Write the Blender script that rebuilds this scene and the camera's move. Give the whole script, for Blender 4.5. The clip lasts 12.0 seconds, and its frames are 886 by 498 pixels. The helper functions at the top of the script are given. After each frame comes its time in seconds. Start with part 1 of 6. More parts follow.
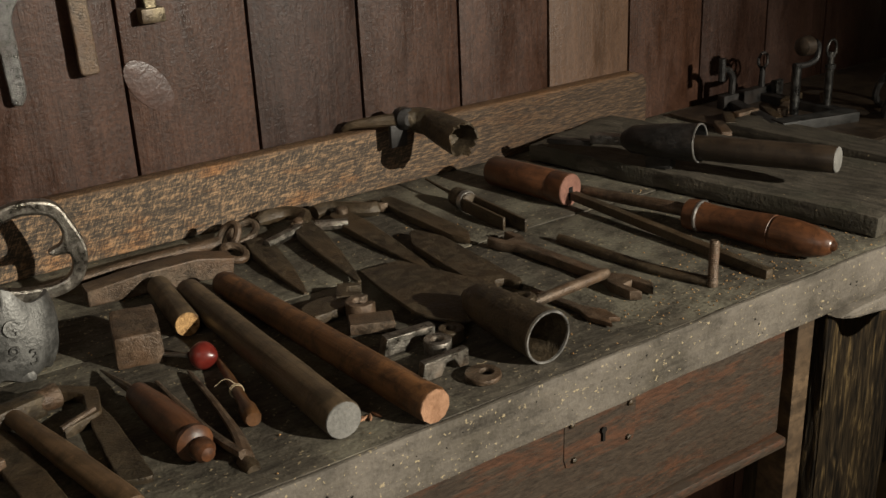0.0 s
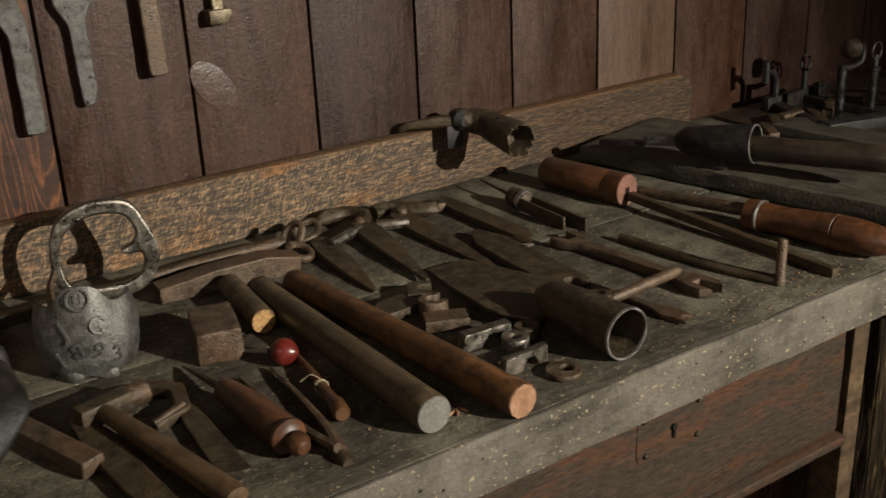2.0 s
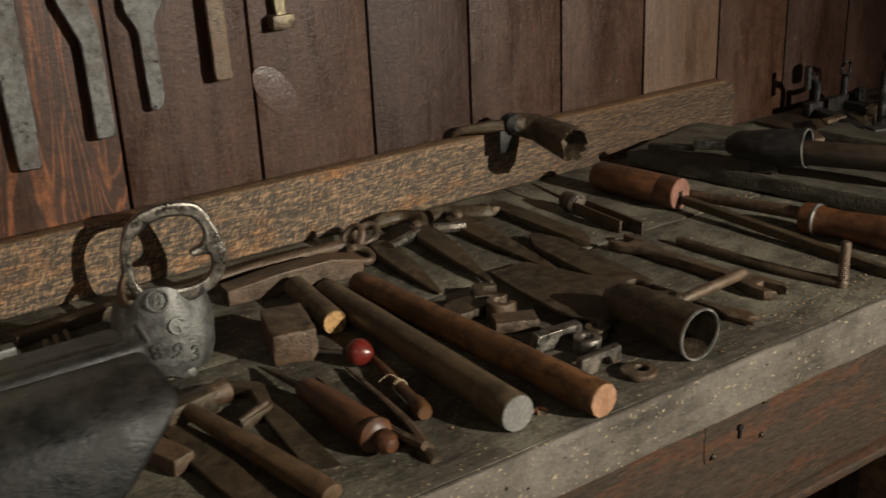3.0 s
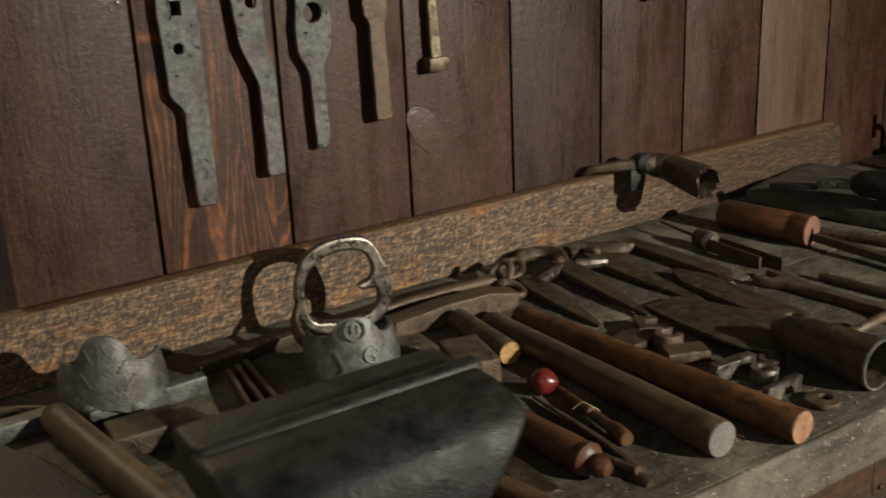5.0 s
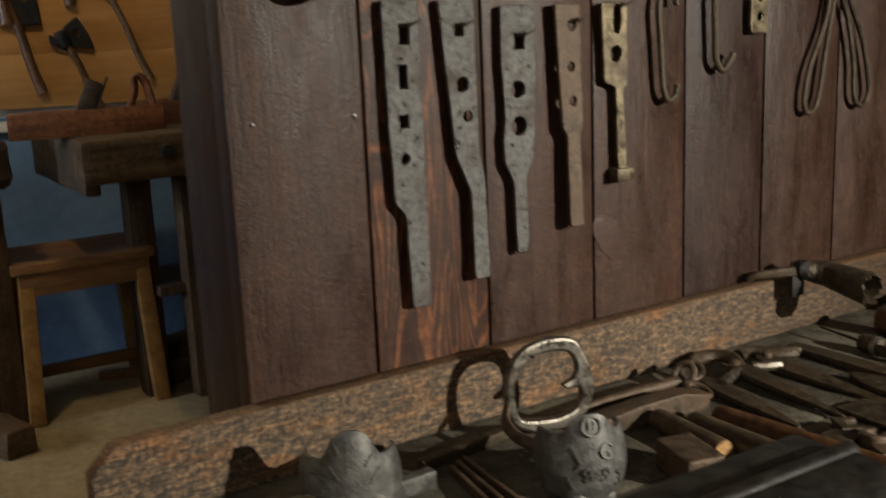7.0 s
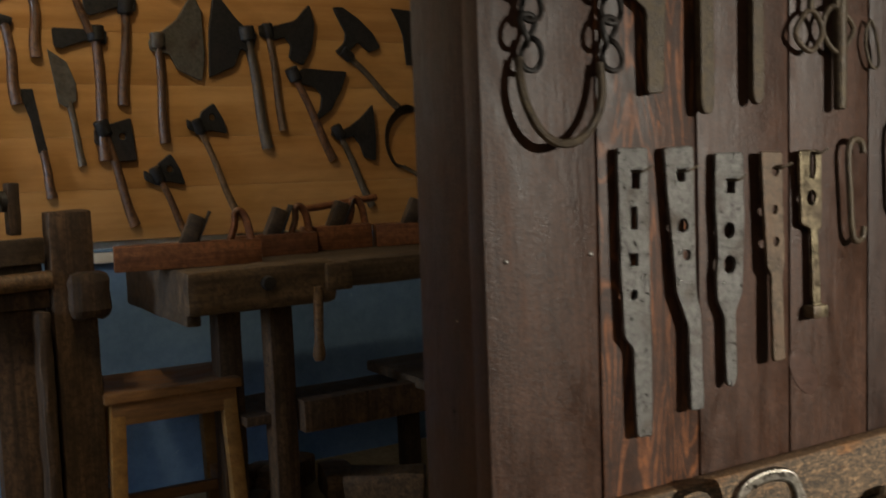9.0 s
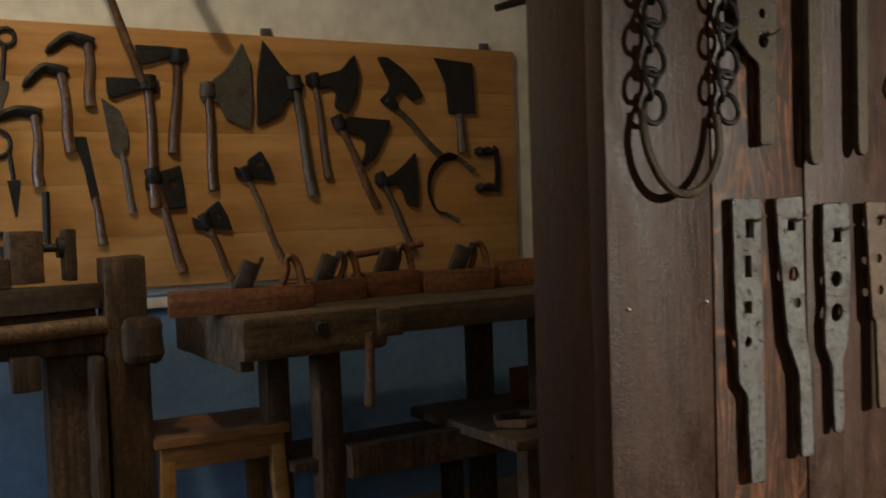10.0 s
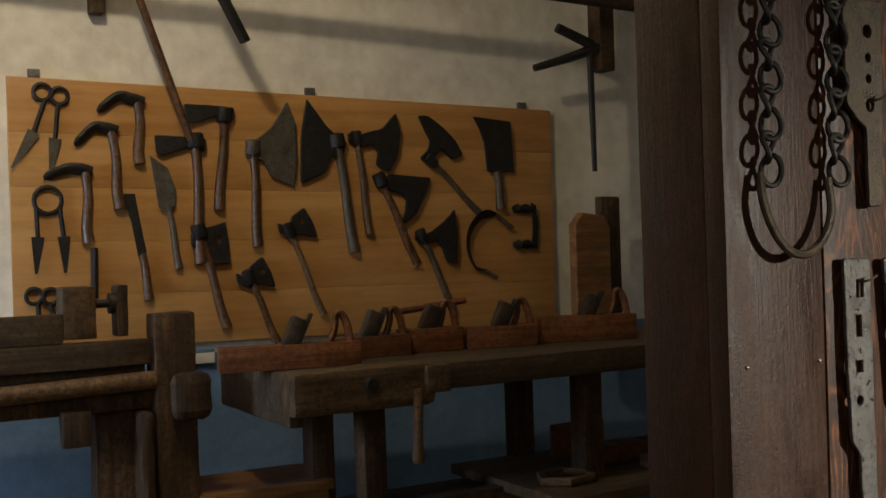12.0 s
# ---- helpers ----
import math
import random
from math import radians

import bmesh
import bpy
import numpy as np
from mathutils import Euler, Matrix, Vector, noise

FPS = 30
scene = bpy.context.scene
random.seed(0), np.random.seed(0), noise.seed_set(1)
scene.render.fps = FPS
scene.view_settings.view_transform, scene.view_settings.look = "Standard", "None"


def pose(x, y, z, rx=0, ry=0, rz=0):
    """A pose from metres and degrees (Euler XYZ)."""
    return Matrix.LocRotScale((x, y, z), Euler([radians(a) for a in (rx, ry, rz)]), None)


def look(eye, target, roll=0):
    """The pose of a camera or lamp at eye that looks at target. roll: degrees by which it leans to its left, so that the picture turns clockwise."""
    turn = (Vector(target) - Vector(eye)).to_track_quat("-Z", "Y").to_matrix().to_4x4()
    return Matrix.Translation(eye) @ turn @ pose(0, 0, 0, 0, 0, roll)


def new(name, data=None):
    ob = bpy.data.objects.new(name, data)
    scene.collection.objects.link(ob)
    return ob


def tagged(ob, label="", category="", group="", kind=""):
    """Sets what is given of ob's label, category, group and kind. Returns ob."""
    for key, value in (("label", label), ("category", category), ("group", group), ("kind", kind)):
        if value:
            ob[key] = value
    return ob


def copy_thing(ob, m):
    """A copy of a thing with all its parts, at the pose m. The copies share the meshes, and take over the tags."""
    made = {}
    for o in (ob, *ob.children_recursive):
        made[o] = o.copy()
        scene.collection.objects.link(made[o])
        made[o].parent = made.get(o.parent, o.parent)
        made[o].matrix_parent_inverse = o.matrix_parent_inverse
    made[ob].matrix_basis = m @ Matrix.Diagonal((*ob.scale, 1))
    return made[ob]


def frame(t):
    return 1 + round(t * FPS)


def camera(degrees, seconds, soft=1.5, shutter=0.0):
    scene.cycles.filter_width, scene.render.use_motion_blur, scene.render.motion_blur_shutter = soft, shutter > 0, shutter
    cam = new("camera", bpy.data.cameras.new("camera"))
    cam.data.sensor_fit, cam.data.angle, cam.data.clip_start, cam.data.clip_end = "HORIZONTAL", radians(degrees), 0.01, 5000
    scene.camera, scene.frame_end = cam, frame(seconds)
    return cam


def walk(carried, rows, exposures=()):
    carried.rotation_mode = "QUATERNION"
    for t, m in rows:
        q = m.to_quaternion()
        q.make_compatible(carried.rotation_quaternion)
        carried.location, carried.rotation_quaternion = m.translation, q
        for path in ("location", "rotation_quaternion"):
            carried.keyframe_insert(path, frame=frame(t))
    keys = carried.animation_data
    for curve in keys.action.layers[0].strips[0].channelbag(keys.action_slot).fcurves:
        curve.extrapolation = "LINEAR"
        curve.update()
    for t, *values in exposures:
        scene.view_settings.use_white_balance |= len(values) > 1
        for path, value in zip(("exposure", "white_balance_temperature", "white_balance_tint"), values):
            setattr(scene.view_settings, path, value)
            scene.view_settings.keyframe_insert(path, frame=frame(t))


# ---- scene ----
cam = camera(45.1, 12.0, shutter=0.8)
METRES, EYE, TILT, LEAN, TURN = 0.8, 1.131, 0.0, 0.0, -33.6
ROWS = [
    (0.0, 0.0, 0.0, 0.0, -0.98, -21.95, 2.43),
    (0.5, -0.0053, -0.0009, 0.0, -0.98, -21.95, 2.42),
    (1.0, -0.0203, -0.0034, 0.0004, -0.97, -21.95, 2.44),
    (1.5, -0.0424, -0.0068, 0.0004, -0.94, -21.9, 2.41),
    (2.0, -0.0698, -0.0117, 0.0012, -0.88, -21.69, 2.42),
    (2.5, -0.0984, -0.017, 0.0026, -0.82, -21.41, 2.42),
    (3.0, -0.1347, -0.0233, 0.003, -0.72, -21.27, 2.44),
    (5.0, -0.2984, -0.0573, 0.0108, -0.2, -18.84, 2.5),
    (5.5, -0.3443, -0.0671, 0.0129, -0.07, -17.72, 2.46),
    (6.0, -0.3992, -0.0805, 0.0165, 0.14, -16.32, 2.47),
    (6.5, -0.4502, -0.0941, 0.0206, 0.42, -14.73, 2.44),
    (7.0, -0.5043, -0.1105, 0.0255, 0.81, -12.88, 2.42),
    (9.0, -0.7329, -0.183, 0.0451, 2.16, -5.65, 2.03),
    (9.5, -0.7905, -0.2003, 0.0491, 2.6, -4.32, 1.96),
    (10.0, -0.847, -0.2169, 0.053, 3.11, -3.14, 1.93),
    (10.5, -0.8896, -0.2293, 0.0552, 3.47, -2.32, 1.89),
    (11.0, -0.9257, -0.2386, 0.0576, 3.69, -1.51, 1.87),
    (11.5, -0.9517, -0.2463, 0.0601, 3.82, -0.7, 1.85),
    (12.0, -0.9641, -0.2517, 0.0613, 3.87, -0.12, 1.8),
]
walk(cam, [(t, pose(0, 0, EYE, TILT, LEAN, TURN) @ pose(METRES * x, METRES * y, METRES * z, 90 + pitch, roll, yaw)) for t, x, y, z, yaw, pitch, roll in ROWS])

# ---- world and light ----
world = bpy.data.worlds.new("world")
scene.world = world
world.use_nodes = True
world.node_tree.nodes["Background"].inputs[0].default_value = (0.62, 0.62, 0.64, 1)
world.node_tree.nodes["Background"].inputs[1].default_value = 0.03


def lamp(name, kind, at, target, energy, colour, size, spot=60, blend=0.6):
    data = bpy.data.lights.new(name, kind)
    data.energy, data.color = energy, colour
    if kind == "AREA":
        data.size, data.spread = size, radians(spot)
    else:
        data.shadow_soft_size = size
    if kind == "SPOT":
        data.spot_size, data.spot_blend = radians(spot), blend
    ob = new(name, data)
    ob.matrix_world = look(at, target)
    return ob


lamp("bench_spotlight", "SPOT", (1.05, -1.15, 1.50), (0.48, 0.76, 0.74), 300, (1.0, 0.94, 0.81), 0.016, 49.5, 1.0)
# added fill without a real lamp: lifts the shadows and the plank wall's end
lamp("fill_light", "AREA", (-1.8, -0.95, 2.1), (0.1, 0.9, 0.95), 7.9, (1.0, 0.93, 0.83), 1.2, 160)
lamp("workshop_lamp", "POINT", (-0.40, 2.42, 2.66), (0.75, 3.8, 1.1), 44, (1.0, 0.84, 0.56), 0.05)
lamp("window_light", "AREA", (-2.4, 3.1, 1.3), (0.3, 3.75, 0.6), 8.6, (0.66, 0.80, 1.0), 0.8, 75)


# ---- materials ----
def nodes_of(name):
    m = bpy.data.materials.new(name)
    m.use_nodes = True
    nt = m.node_tree
    return m, nt, nt.nodes["Principled BSDF"]


def add(nt, kind, **inputs):
    n = nt.nodes.new(kind)
    for k, v in inputs.items():
        n.inputs[k.replace("_", " ")].default_value = v
    return n


def ramp(nt, source, stops):
    r = nt.nodes.new("ShaderNodeValToRGB")
    e = r.color_ramp.elements
    e[0].position, e[0].color = stops[0][0], (*stops[0][1], 1)
    e[1].position, e[1].color = stops[-1][0], (*stops[-1][1], 1)
    for p, c in stops[1:-1]:
        e.new(p).color = (*c, 1)
    nt.links.new(source, r.inputs[0])
    return r.outputs[0]


def mixed(nt, fac, a, b, how="MIX"):
    m = nt.nodes.new("ShaderNodeMix")
    m.data_type, m.blend_type = "RGBA", how
    for s, v in ((m.inputs[0], fac), (m.inputs[6], a), (m.inputs[7], b)):
        if isinstance(v, (float, int)):
            s.default_value = v
        elif isinstance(v, tuple):
            s.default_value = (*v, 1)
        else:
            nt.links.new(v, s)
    return m.outputs[2]


def coords(nt, scale):
    """Object coordinates, shifted at random for every object, then scaled."""
    tc, info = nt.nodes.new("ShaderNodeTexCoord"), nt.nodes.new("ShaderNodeObjectInfo")
    mul = nt.nodes.new("ShaderNodeVectorMath")
    mul.operation = "MULTIPLY_ADD"
    mul.inputs[1].default_value = (7.3, 3.1, 5.7)
    nt.links.new(info.outputs["Random"], mul.inputs[0])
    nt.links.new(tc.outputs["Object"], mul.inputs[2])
    mp = nt.nodes.new("ShaderNodeMapping")
    mp.inputs["Scale"].default_value = scale
    nt.links.new(mul.outputs[0], mp.inputs[0])
    return mul.outputs[0], mp.outputs[0], info.outputs["Random"]


def noise_tex(nt, vec, scale, detail=4, rough=0.55, distortion=0.0):
    n = add(nt, "ShaderNodeTexNoise", Scale=scale, Detail=detail, Roughness=rough, Distortion=distortion)
    nt.links.new(vec, n.inputs["Vector"])
    return n.outputs["Fac"]


def bump(nt, bsdf, height, strength, distance):
    b = add(nt, "ShaderNodeBump", Strength=strength, Distance=distance)
    nt.links.new(height, b.inputs["Height"])
    nt.links.new(b.outputs[0], bsdf.inputs["Normal"])


def wood(name, dark, light, axis="Y", fine=220.0, rough=0.6, grain=0.5, stain=0.5, relief=0.5, rings=0.0, spec=0.3, vary=0.35, scuff=False, long=0.035, mottle=0.0, grime=0.0):
    m, nt, bsdf = nodes_of(name)
    k = 0.13 if rings else long
    sc = {"X": (k, 1, 1), "Y": (1, k, 1), "Z": (1, 1, k)}[axis]
    plain, vec, rnd = coords(nt, sc)
    g = noise_tex(nt, vec, fine, 5, 0.6, 0.3)
    broad = noise_tex(nt, vec, fine * 0.16, 3, 0.5, 1.2)
    st = nt.nodes.new("ShaderNodeMapping")
    st.inputs["Scale"].default_value = {"X": (0.3, 1, 1), "Y": (1, 0.3, 1), "Z": (1, 1, 0.3)}[axis]
    nt.links.new(plain, st.inputs[0])
    s = noise_tex(nt, st.outputs[0], 26, 6, 0.7, 0.3)
    mid = tuple((a + b) / 2 for a, b in zip(dark, light))
    col = ramp(nt, g, [(0.3, dark), (0.5, mid), (0.72, light)])
    col2 = ramp(nt, broad, [(0.35, dark), (0.65, light)])
    col = mixed(nt, 1 - grain, col, col2)
    if rings:
        field = noise_tex(nt, vec, 15, 2.2, 0.5, 1.3)
        mul = nt.nodes.new("ShaderNodeMath")
        mul.operation = "MULTIPLY"
        mul.inputs[1].default_value = 30.0
        nt.links.new(field, mul.inputs[0])
        pp = nt.nodes.new("ShaderNodeMath")
        pp.operation = "PINGPONG"
        pp.inputs[1].default_value = 1.0
        nt.links.new(mul.outputs[0], pp.inputs[0])
        rr = ramp(nt, mixed(nt, 0.3, pp.outputs[0], g), [(0.58, dark), (0.69, tuple(0.5 * v for v in light)), (0.84, light)])
        col = mixed(nt, rings, col, rr)
    if mottle:
        iso = noise_tex(nt, plain, 330, 5, 0.7)
        col = mixed(nt, mottle, col, ramp(nt, iso, [(0.38, dark), (0.50, mid), (0.66, light)]))
    shade = ramp(nt, s, [(0.3, (1 - stain,) * 3), (0.65, (1.0, 1.0, 1.0))])
    col = mixed(nt, 1.0, col, shade, "MULTIPLY")
    tone = ramp(nt, rnd, [(0.0, (1 - vary, 1 - vary, 1 - vary * 0.8)), (0.5, (1.0, 1 - 0.15 * vary, 1 - 0.3 * vary)), (1.0, (1.0, 0.94, 0.91))])
    col = mixed(nt, 1.0, col, tone, "MULTIPLY")
    nt.links.new(col, bsdf.inputs["Base Color"])
    if scuff:
        sc1 = noise_tex(nt, plain, 48, 6, 0.75, 0.4)
        sm = ramp(nt, sc1, [(0.60, (0, 0, 0)), (0.74, (0.55, 0.55, 0.55))])
        col = mixed(nt, sm, col, tuple(min(1.6 * v + 0.012, 1) for v in mid))
        nt.links.new(col, bsdf.inputs["Base Color"])
    if grime:
        dirt = noise_tex(nt, plain, 62, 6, 0.72, 0.5)
        gm = ramp(nt, dirt, [(0.45, (0, 0, 0)), (0.60, (grime,) * 3)])
        col = mixed(nt, gm, col, tuple(0.45 * v for v in dark))
        chips = noise_tex(nt, plain, 330, 4, 0.7)
        cm = ramp(nt, chips, [(0.62, (0, 0, 0)), (0.72, (0.38 * grime,) * 3)])
        col = mixed(nt, cm, col, tuple(min(1.25 * v + 0.01, 1) for v in light))
        nt.links.new(col, bsdf.inputs["Base Color"])
    rg = ramp(nt, s, [(0.3, (rough - 0.14,) * 3), (0.7, (min(rough + 0.2, 1),) * 3)])
    nt.links.new(rg, bsdf.inputs["Roughness"])
    bsdf.inputs["Specular IOR Level"].default_value = spec
    h = mixed(nt, 0.3, g, noise_tex(nt, plain, 520, 3, 0.65))
    bump(nt, bsdf, mixed(nt, 0.35, h, noise_tex(nt, plain, 190, 5, 0.7)) if mottle else h, relief, 0.0016 if mottle else 0.0009)
    return m


def iron(name, dark, light, rust=(0.12, 0.05, 0.025), amount=0.4, rough=0.5, metal=0.7, pit=0.5, scale=90.0):
    m, nt, bsdf = nodes_of(name)
    plain, vec, rnd = coords(nt, (1, 1, 1))
    a = noise_tex(nt, plain, scale, 6, 0.65)
    b = noise_tex(nt, plain, scale * 0.2, 4, 0.6)
    c = noise_tex(nt, plain, scale * 5, 3, 0.65)
    fine = mixed(nt, 0.3, a, c)
    col = ramp(nt, fine, [(0.39, dark), (0.50, tuple(0.55 * a + 0.45 * b for a, b in zip(dark, light))), (0.62, light)])
    mask = ramp(nt, b, [(0.62 - amount * 0.35, (0, 0, 0)), (0.78 - amount * 0.2, (1, 1, 1))])
    sep = nt.nodes.new("ShaderNodeRGBToBW")
    nt.links.new(mask, sep.inputs[0])
    rcol = ramp(nt, fine, [(0.32, tuple(v * 0.35 for v in rust)), (0.68, rust)])
    col = mixed(nt, sep.outputs[0], col, rcol)
    nt.links.new(col, bsdf.inputs["Base Color"])
    met = ramp(nt, sep.outputs[0], [(0.0, (metal,) * 3), (1.0, (metal * 0.25,) * 3)])
    nt.links.new(met, bsdf.inputs["Metallic"])
    rg = ramp(nt, a, [(0.3, (rough - 0.12,) * 3), (0.7, (rough + 0.2,) * 3)])
    nt.links.new(rg, bsdf.inputs["Roughness"])
    h = mixed(nt, 0.7, a, c)
    bump(nt, bsdf, h, pit, 0.0013)
    return m


def coat(name, dark, light, scale=6.0, rough=0.8, relief=0.3, fine=90.0, spec=0.2, worn=None, worn_at=0.6):
    m, nt, bsdf = nodes_of(name)
    plain, vec, rnd = coords(nt, (1, 1, 1))
    a = noise_tex(nt, plain, scale, 5, 0.6)
    f = noise_tex(nt, plain, fine, 4, 0.6)
    h = mixed(nt, 0.4, a, f)
    col = ramp(nt, h, [(0.35, dark), (0.62, light)])
    if worn:
        wmask = ramp(nt, f, [(worn_at, (0, 0, 0)), (worn_at + 0.07, (1, 1, 1))])
        col = mixed(nt, wmask, col, worn)
    nt.links.new(col, bsdf.inputs["Base Color"])
    bsdf.inputs["Roughness"].default_value = rough
    bsdf.inputs["Specular IOR Level"].default_value = spec
    bump(nt, bsdf, h, relief, 0.004)
    return m


def bench_wood(name, axis="X", dust=(0.150, 0.136, 0.100), at=0.45, soft=0.14, speck_at=0.655, soil=0.6):
    """Old worktop: dark grey-brown, dusty, with pale specks."""
    m, nt, bsdf = nodes_of(name)
    plain, vec, rnd = coords(nt, {"X": (0.18, 1, 1), "Y": (1, 0.12, 1)}[axis])
    g = noise_tex(nt, vec, 170, 5, 0.6, 0.3)
    big = noise_tex(nt, plain, 11, 5, 0.65)
    fine = noise_tex(nt, plain, 420, 2, 0.5)
    speck = noise_tex(nt, plain, 270, 3, 0.55)
    col = ramp(nt, g, [(0.3, (0.024, 0.020, 0.015)), (0.7, (0.085, 0.072, 0.054))])
    dm = ramp(nt, mixed(nt, 0.18, big, fine), [(at, (0, 0, 0)), (at + soft, (0.85, 0.85, 0.85))])
    col = mixed(nt, dm, col, dust)
    blot = noise_tex(nt, plain, 46, 6, 0.75, 0.3)
    col = mixed(nt, ramp(nt, blot, [(0.50, (0, 0, 0)), (0.63, (soil,) * 3)]), col, (0.020, 0.017, 0.012))
    sm = ramp(nt, speck, [(speck_at, (0, 0, 0)), (speck_at + 0.04, (0.8, 0.8, 0.8))])
    col = mixed(nt, sm, col, (0.33, 0.265, 0.16))
    nt.links.new(col, bsdf.inputs["Base Color"])
    bsdf.inputs["Roughness"].default_value = 0.72
    bsdf.inputs["Specular IOR Level"].default_value = 0.25
    bump(nt, bsdf, mixed(nt, 0.5, mixed(nt, 0.4, g, fine), speck), 0.8, 0.002)
    return m


def sawn_wood(name):
    """Rough-sawn board: grey-brown with short slanting saw dashes, orange below, smoother towards one end."""
    m, nt, bsdf = nodes_of(name)
    tc = nt.nodes.new("ShaderNodeTexCoord")
    def streak(turn, scale):
        mp = nt.nodes.new("ShaderNodeMapping")
        mp.vector_type = "TEXTURE"
        mp.inputs["Rotation"].default_value = (0, 0, radians(turn))
        mp.inputs["Scale"].default_value = scale
        nt.links.new(tc.outputs["Object"], mp.inputs[0])
        return mp.outputs[0]
    g = noise_tex(nt, streak(3, (6.0, 1.0, 1.0)), 560, 4, 0.6, 0.3)
    w = noise_tex(nt, streak(-28, (1.0, 3.4, 1.0)), 560, 2, 0.5, 0.3)
    f = noise_tex(nt, tc.outputs["Object"], 900, 2, 0.6)
    big = noise_tex(nt, streak(0, (2.5, 1.0, 1.0)), 26, 5, 0.65)
    xyz = nt.nodes.new("ShaderNodeSeparateXYZ")
    nt.links.new(tc.outputs["Object"], xyz.inputs[0])
    end = ramp(nt, mixed(nt, 0.25, xyz.outputs[0], big), [(0.42, (0, 0, 0)), (0.68, (0.85, 0.85, 0.85))])
    dash = mixed(nt, 0.45, g, w)
    h = mixed(nt, 0.2, mixed(nt, end, dash, g), f)
    col = ramp(nt, h, [(0.40, (0.034, 0.027, 0.021)), (0.50, (0.080, 0.059, 0.041)), (0.61, (0.32, 0.20, 0.11))])
    brown = ramp(nt, h, [(0.34, (0.014, 0.009, 0.006)), (0.66, (0.066, 0.037, 0.019))])
    orange = ramp(nt, h, [(0.42, (0.07, 0.034, 0.016)), (0.60, (0.36, 0.165, 0.06))])
    col = mixed(nt, ramp(nt, big, [(0.52, (0, 0, 0)), (0.66, (0.8, 0.8, 0.8))]), col, orange)
    col = mixed(nt, end, col, brown)
    # light catching the top arris, painted as an orange band
    lit_arris = ramp(nt, mixed(nt, 0.012, xyz.outputs[1], f), [(0.8305, (0, 0, 0)), (0.8345, (0.75, 0.75, 0.75))])
    col = mixed(nt, lit_arris, col, (0.17, 0.085, 0.035))
    nt.links.new(col, bsdf.inputs["Base Color"])
    bsdf.inputs["Roughness"].default_value = 0.66
    bsdf.inputs["Specular IOR Level"].default_value = 0.28
    bump(nt, bsdf, h, 0.9, 0.0022)
    return m


def bark(name):
    """Black rough post: deep short ridges, glints on their tops painted yellow-brown."""
    m, nt, bsdf = nodes_of(name)
    plain, vec, rnd = coords(nt, (1, 1, 0.10))
    a = noise_tex(nt, vec, 260, 5, 0.6, 0.6)
    b = noise_tex(nt, vec, 30, 3, 0.6, 0.8)
    col = ramp(nt, mixed(nt, 0.3, a, b), [(0.42, (0.004, 0.003, 0.002)), (0.55, (0.022, 0.015, 0.008)), (0.68, (0.12, 0.080, 0.034))])
    nt.links.new(col, bsdf.inputs["Base Color"])
    bsdf.inputs["Roughness"].default_value = 0.45
    bsdf.inputs["Specular IOR Level"].default_value = 0.3
    bump(nt, bsdf, a, 0.8, 0.003)
    return m


def flaking_wood(name):
    """Dark old paint flaking off red-brown wood along the grain."""
    m, nt, bsdf = nodes_of(name)
    plain, vec, rnd = coords(nt, (0.22, 1, 1))
    g = noise_tex(nt, vec, 480, 6, 0.75, 0.3)
    p = noise_tex(nt, vec, 52, 9, 0.82, 0.2)
    q = noise_tex(nt, vec, 95, 9, 0.82, 0.3)
    f = noise_tex(nt, plain, 210, 4, 0.7, 0.6)
    col = ramp(nt, g, [(0.35, (0.020, 0.014, 0.010)), (0.65, (0.054, 0.039, 0.027))])
    red = ramp(nt, g, [(0.35, (0.035, 0.017, 0.010)), (0.65, (0.098, 0.042, 0.022))])
    col = mixed(nt, ramp(nt, p, [(0.49, (0, 0, 0)), (0.57, (0.85, 0.85, 0.85))]), col, red)
    col = mixed(nt, ramp(nt, q, [(0.58, (0, 0, 0)), (0.66, (0.6, 0.6, 0.6))]), col, (0.085, 0.076, 0.064))
    col = mixed(nt, ramp(nt, f, [(0.68, (0, 0, 0)), (0.76, (0.6, 0.6, 0.6))]), col, (0.20, 0.10, 0.045))
    nt.links.new(col, bsdf.inputs["Base Color"])
    bsdf.inputs["Roughness"].default_value = 0.46
    bsdf.inputs["Specular IOR Level"].default_value = 0.45
    bump(nt, bsdf, mixed(nt, 0.6, g, p), 0.5, 0.0015)
    return m


